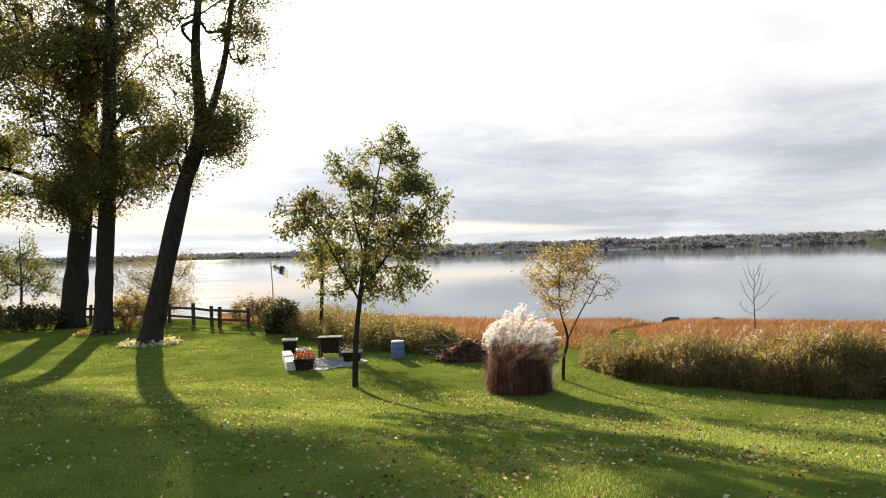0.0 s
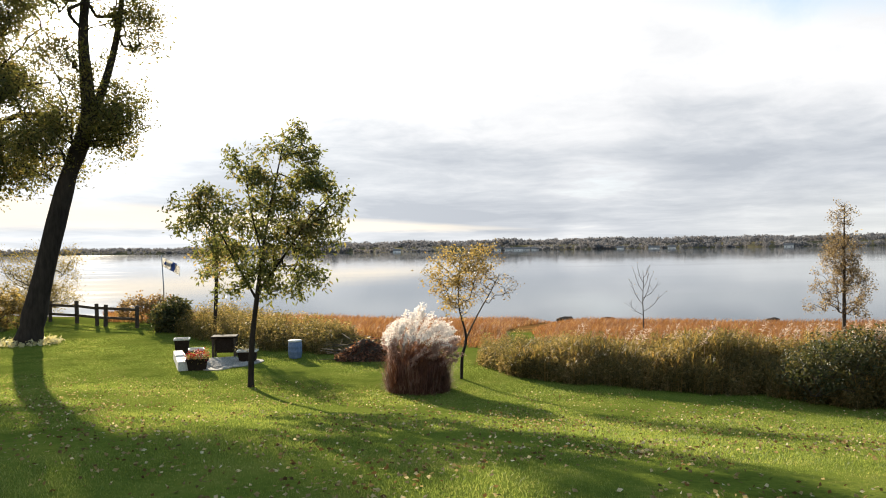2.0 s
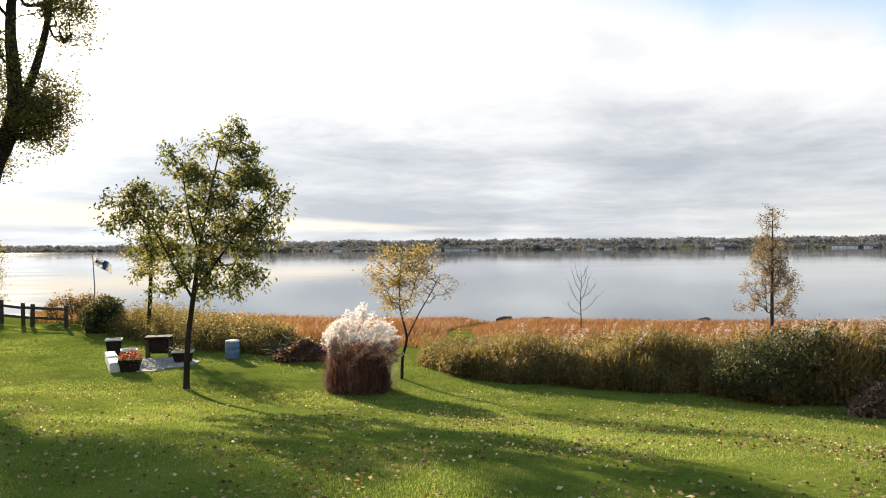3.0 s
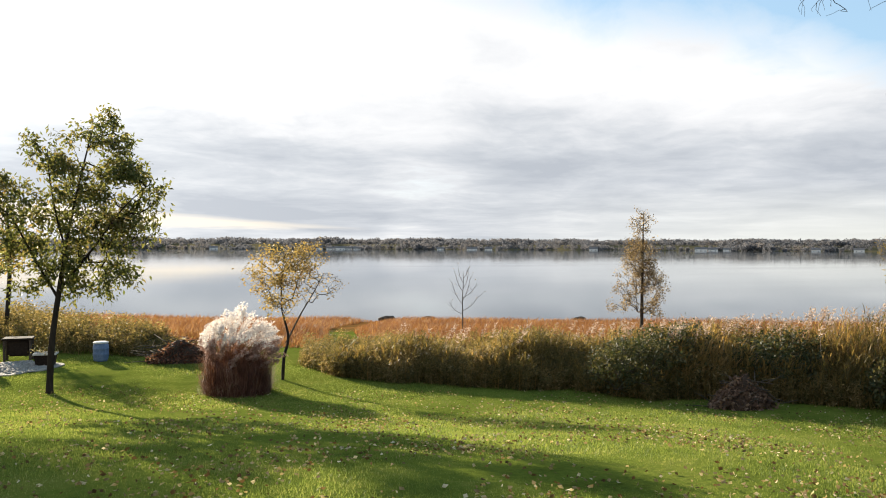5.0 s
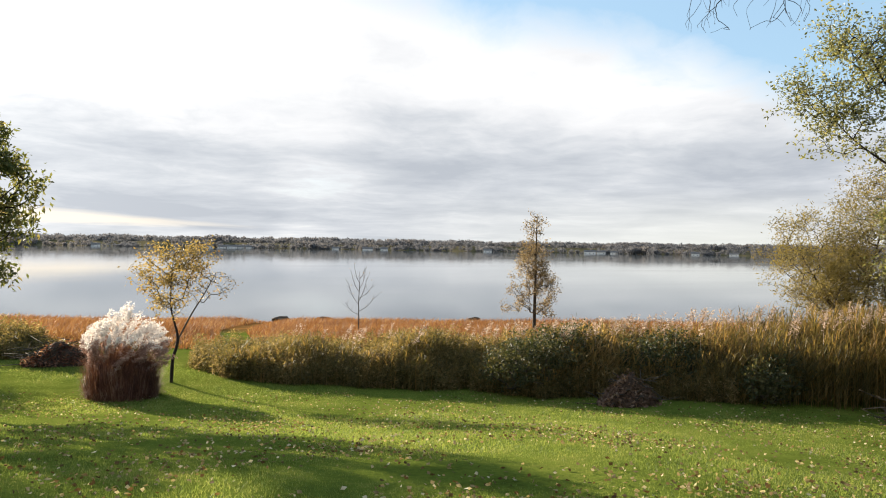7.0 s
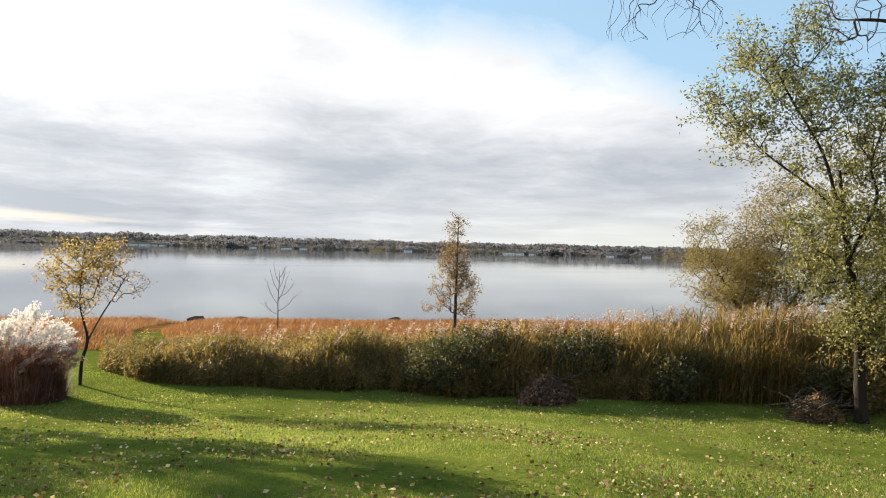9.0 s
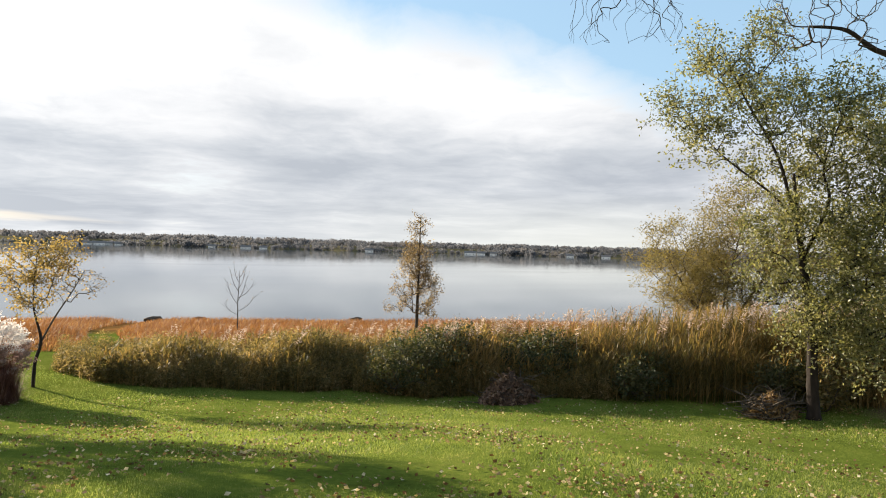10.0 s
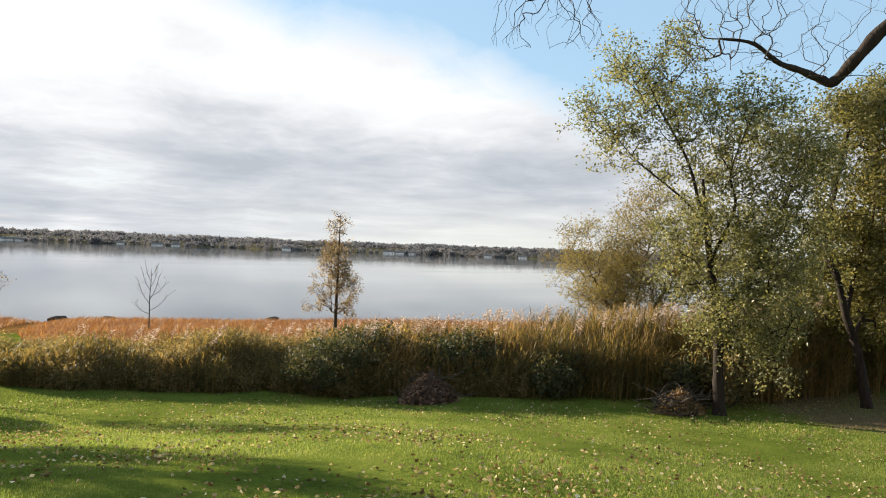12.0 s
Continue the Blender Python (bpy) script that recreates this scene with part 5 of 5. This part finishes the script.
def heap(name, seed, at, size, label, leaf, sticks_n):
    """A low heap of leaves and twigs on a mound of soil."""
    rng = np.random.default_rng(seed)
    x, y = at
    rx, ry, h = size
    root = empty(name, (x, y, gz(x, y)), label, "heap")
    bm = bmesh.new()
    bmesh.ops.create_icosphere(bm, subdivisions=4, radius=1.0)
    for v in bm.verts:
        k = 1 + 0.22 * noise.noise(v.co * 2.1 + Vector((seed, 0, 0))) + 0.08 * noise.noise(v.co * 6)
        v.co = Vector((v.co.x * rx * k, v.co.y * ry * k, (h * k * max(0.0, 1 - math.hypot(v.co.x, v.co.y)) ** 0.85 if v.co.z > 0 else -0.06)))
    part("mound", bm, solid("heap_soil", (0.03, 0.02, 0.015), (0.10, 0.06, 0.04), 14, 0.9, 0.8), root)
    n = 700
    out = np.sqrt(rng.uniform(0, 1, n))
    turn = rng.uniform(0, 2 * np.pi, n)
    c = np.stack([np.cos(turn) * out * rx * 1.1, np.sin(turn) * out * ry * 1.1, h * np.maximum(0.02, 1 - out) ** 0.85 * rng.uniform(0.85, 1.1, n)], 1)
    part("leaf_litter", mesh_from("leaf_litter", *leaves(rng, c, 0.10, 0.03, 2, 0, 0.7), leaf), leaf, root)["kind"] = "stuff"
    st = []
    for k in range(sticks_n):
        p = Vector((rng.uniform(-rx, rx), rng.uniform(-ry, ry), rng.uniform(0.0, h * 0.8)))
        q = p + Vector((rng.normal(0, 0.45), rng.normal(0, 0.35), rng.uniform(-0.05, 0.3)))
        st.append(tube([tuple(p), tuple((p + q) / 2 + Vector((0, 0, rng.normal(0, 0.04)))), tuple(q)], [0.014, 0.011, 0.006], 5))
    part("stick_tangle", mesh_from("stick_tangle", *join(*st), BARK_GREY), BARK_GREY, root)["kind"] = "stuff"


heap("leaf_heap", 71, (11.95, 13.95), (0.7, 0.5, 0.72), "heap of dead brown leaves at the reeds' edge", LEAF_LITTER, 40)
heap("brush_pile", 72, (0.8, 25.4), (1.05, 0.6, 0.66), "dark pile of cut brush and stems", MAIDEN, 130)
heap("brush_pile", 73, (16.1, 9.85), (0.62, 0.45, 0.5), "tangle of cut twigs at the poplar's foot", LEAF_RUST, 150)


def fallen_log():
    x, y = -1.55, 30.2
    root = empty("fallen_log", (x, y, gz(x, y)), "long dark driftwood log lying in the marsh edge", "log")
    pts = [(0, 0, 0.34), (0.55, -0.7, 0.38), (1.15, -1.5, 0.34), (1.8, -2.3, 0.2)]
    part("trunk", mesh_from("trunk", *tube(spline(pts, 14), np.linspace(0.16, 0.09, 14) * (1 + 0.1 * np.sin(np.arange(14) * 2.1)), 12), BARK_DARK, True), BARK_DARK, root)
    for k, (px, py) in enumerate(((0.1, -0.12), (1.1, -1.43))):
        part("support", mesh_from("support", *tube([(px, py, -0.2), (px, py, 0.3)], [0.08, 0.07], 8), BARK_DARK, True), BARK_DARK, root)


fallen_log()


def patio():
    """Patch of pale gravel beside the kerb, with stones that stand proud."""
    rng = np.random.default_rng(74)
    bm = bmesh.new()
    ring = []
    for k in range(36):
        a = 2 * math.pi * k / 36
        r = 1 + 0.12 * math.sin(3 * a + 1) + 0.06 * math.sin(7 * a)
        ring.append((-3.75 + 1.05 * r * math.cos(a), 25.4 + 1.3 * r * math.sin(a)))
    low = [bm.verts.new((x, y, gz(x, y) - 0.05)) for x, y in ring]
    up = [bm.verts.new((x, y, gz(x, y) + 0.035)) for x, y in ring]
    bm.faces.new(up)
    for k in range(36):
        bm.faces.new((low[k], low[(k + 1) % 36], up[(k + 1) % 36], up[k]))
    me = bpy.data.meshes.new("patio")
    bm.to_mesh(me)
    bm.free()
    me.materials.append(GRAVEL)
    tagged(new("patio", me), "small pale gravel patio patch in the lawn", "patio", kind="structure")
    v, t, k = [], [], 0
    cube = np.array([(-1, -1, 0), (1, -1, 0), (1, 1, 0), (-1, 1, 0), (-0.6, -0.6, 1), (0.6, -0.6, 1), (0.6, 0.6, 1), (-0.6, 0.6, 1)], float)
    faces = np.array([(4, 5, 6), (4, 6, 7), (0, 1, 5), (0, 5, 4), (1, 2, 6), (1, 6, 5), (2, 3, 7), (2, 7, 6), (3, 0, 4), (3, 4, 7)])
    for q in range(420):
        a, r = rng.uniform(0, 6.283), math.sqrt(rng.uniform()) * 0.95
        s = rng.uniform(0.02, 0.055)
        c, d = math.cos(q), math.sin(q)
        m = np.array([(c, -d, 0), (d, c, 0), (0, 0, 0.7)])
        v.append((cube * s) @ m.T + [-3.75 + 1.05 * r * math.cos(a), 25.4 + 1.3 * r * math.sin(a), 0.034])
        t.append(faces + k)
        k += 8
    tagged(new("gravel_stones", mesh_from("gravel_stones", np.concatenate(v), np.concatenate(t), GRAVEL)), "loose pale stones on the patio patch", "stones", kind="stuff")


patio()


def shore_stones():
    """Dark stones and driftwood at the water's edge."""
    rng = np.random.default_rng(75)
    for k, (x, y, s) in enumerate(((13.3, 46.2, 0.55), (15.6, 45.4, 0.5), (17.0, 44.9, 0.35), (24.5, 42.6, 0.45), (11.0, 47.0, 0.35))):
        bm = bmesh.new()
        bmesh.ops.create_icosphere(bm, subdivisions=3, radius=1.0)
        for v in bm.verts:
            q = 1 + 0.3 * noise.noise(v.co * 1.6 + Vector((k * 7.3, 0, 0)))
            v.co = Vector((v.co.x * s * q, v.co.y * s * 0.6 * q, v.co.z * s * 0.35 * q))
        me = bpy.data.meshes.new("shore_stone")
        bm.to_mesh(me)
        bm.free()
        me.materials.append(FENCE_WOOD)
        ob = new("shore_stone", me)
        ob.location = (x, y, max(gz(x, y), -1.0) + s * 0.25)
        tagged(ob, "dark wet stone at the lake's edge", "stone", "stones along the shore")


shore_stones()


def house(az, dist_in, w, d, h, label, wall):
    """A far house: walls, pitched roof, windows."""
    bank = 1285 + 1100 * float(smooth_step((az - 2) / 9)) + 25 * math.sin(az * 0.9) + 12 * math.sin(az * 2.7 + 1)
    r = bank + dist_in
    x, y = -math.sin(radians(az)) * r, math.cos(radians(az)) * r
    root = empty("house", (x, y, gz(x, y)), label, "house", "houses on the far shore")
    root.rotation_euler = (0, 0, radians(az))
    part("wall", box(bmesh.new(), (w, d, h + 1.5), (0, 0, h / 2 - 0.75), None, 0), wall, root)
    bm = bmesh.new()
    e = 0.6
    a = [bm.verts.new(p) for p in ((-w / 2 - e, -d / 2 - e, h), (w / 2 + e, -d / 2 - e, h), (w / 2 + e, d / 2 + e, h), (-w / 2 - e, d / 2 + e, h), (-w / 2 - e, 0, h + d * 0.32), (w / 2 + e, 0, h + d * 0.32))]
    for f in ((0, 1, 5, 4), (2, 3, 4, 5), (0, 4, 3), (1, 2, 5), (0, 3, 2, 1)):
        bm.faces.new([a[i] for i in f])
    part("roof", bm, ROOF, root)
    n = max(2, int(w / 5))
    for k in range(n):
        part("window", box(bmesh.new(), (0.9, 0.12, 1.1), (-w / 2 + w * (k + 0.5) / n, -d / 2 - 0.05, h * 0.55), None, 0), DARK_PLASTIC, root)


for az, dist_in, w, h in ((-12.1, 3, 13, 4), (-12.8, 5, 16, 4.5), (-13.4, 3, 10, 4), (-14.0, 4, 12, 4), (-11.3, 8, 11, 4.5), (-22.3, 8, 16, 4), (-23.5, 6, 12, 4), (-38.3, 6, 18, 5), (-39.1, 9, 14, 4.5), (-40.0, 10, 12, 4.5), (-45.5, 6, 12, 4.5), (-48.0, 6, 14, 4.5), (-20.0, 10, 11, 4), (-31.0, 6, 13, 4.5), (6.0, 30, 20, 6), (-4.0, 8, 13, 4.5)):
    house(az, dist_in, w, 9, h, "distant low white house on the far shore", HOUSE_WHITE)
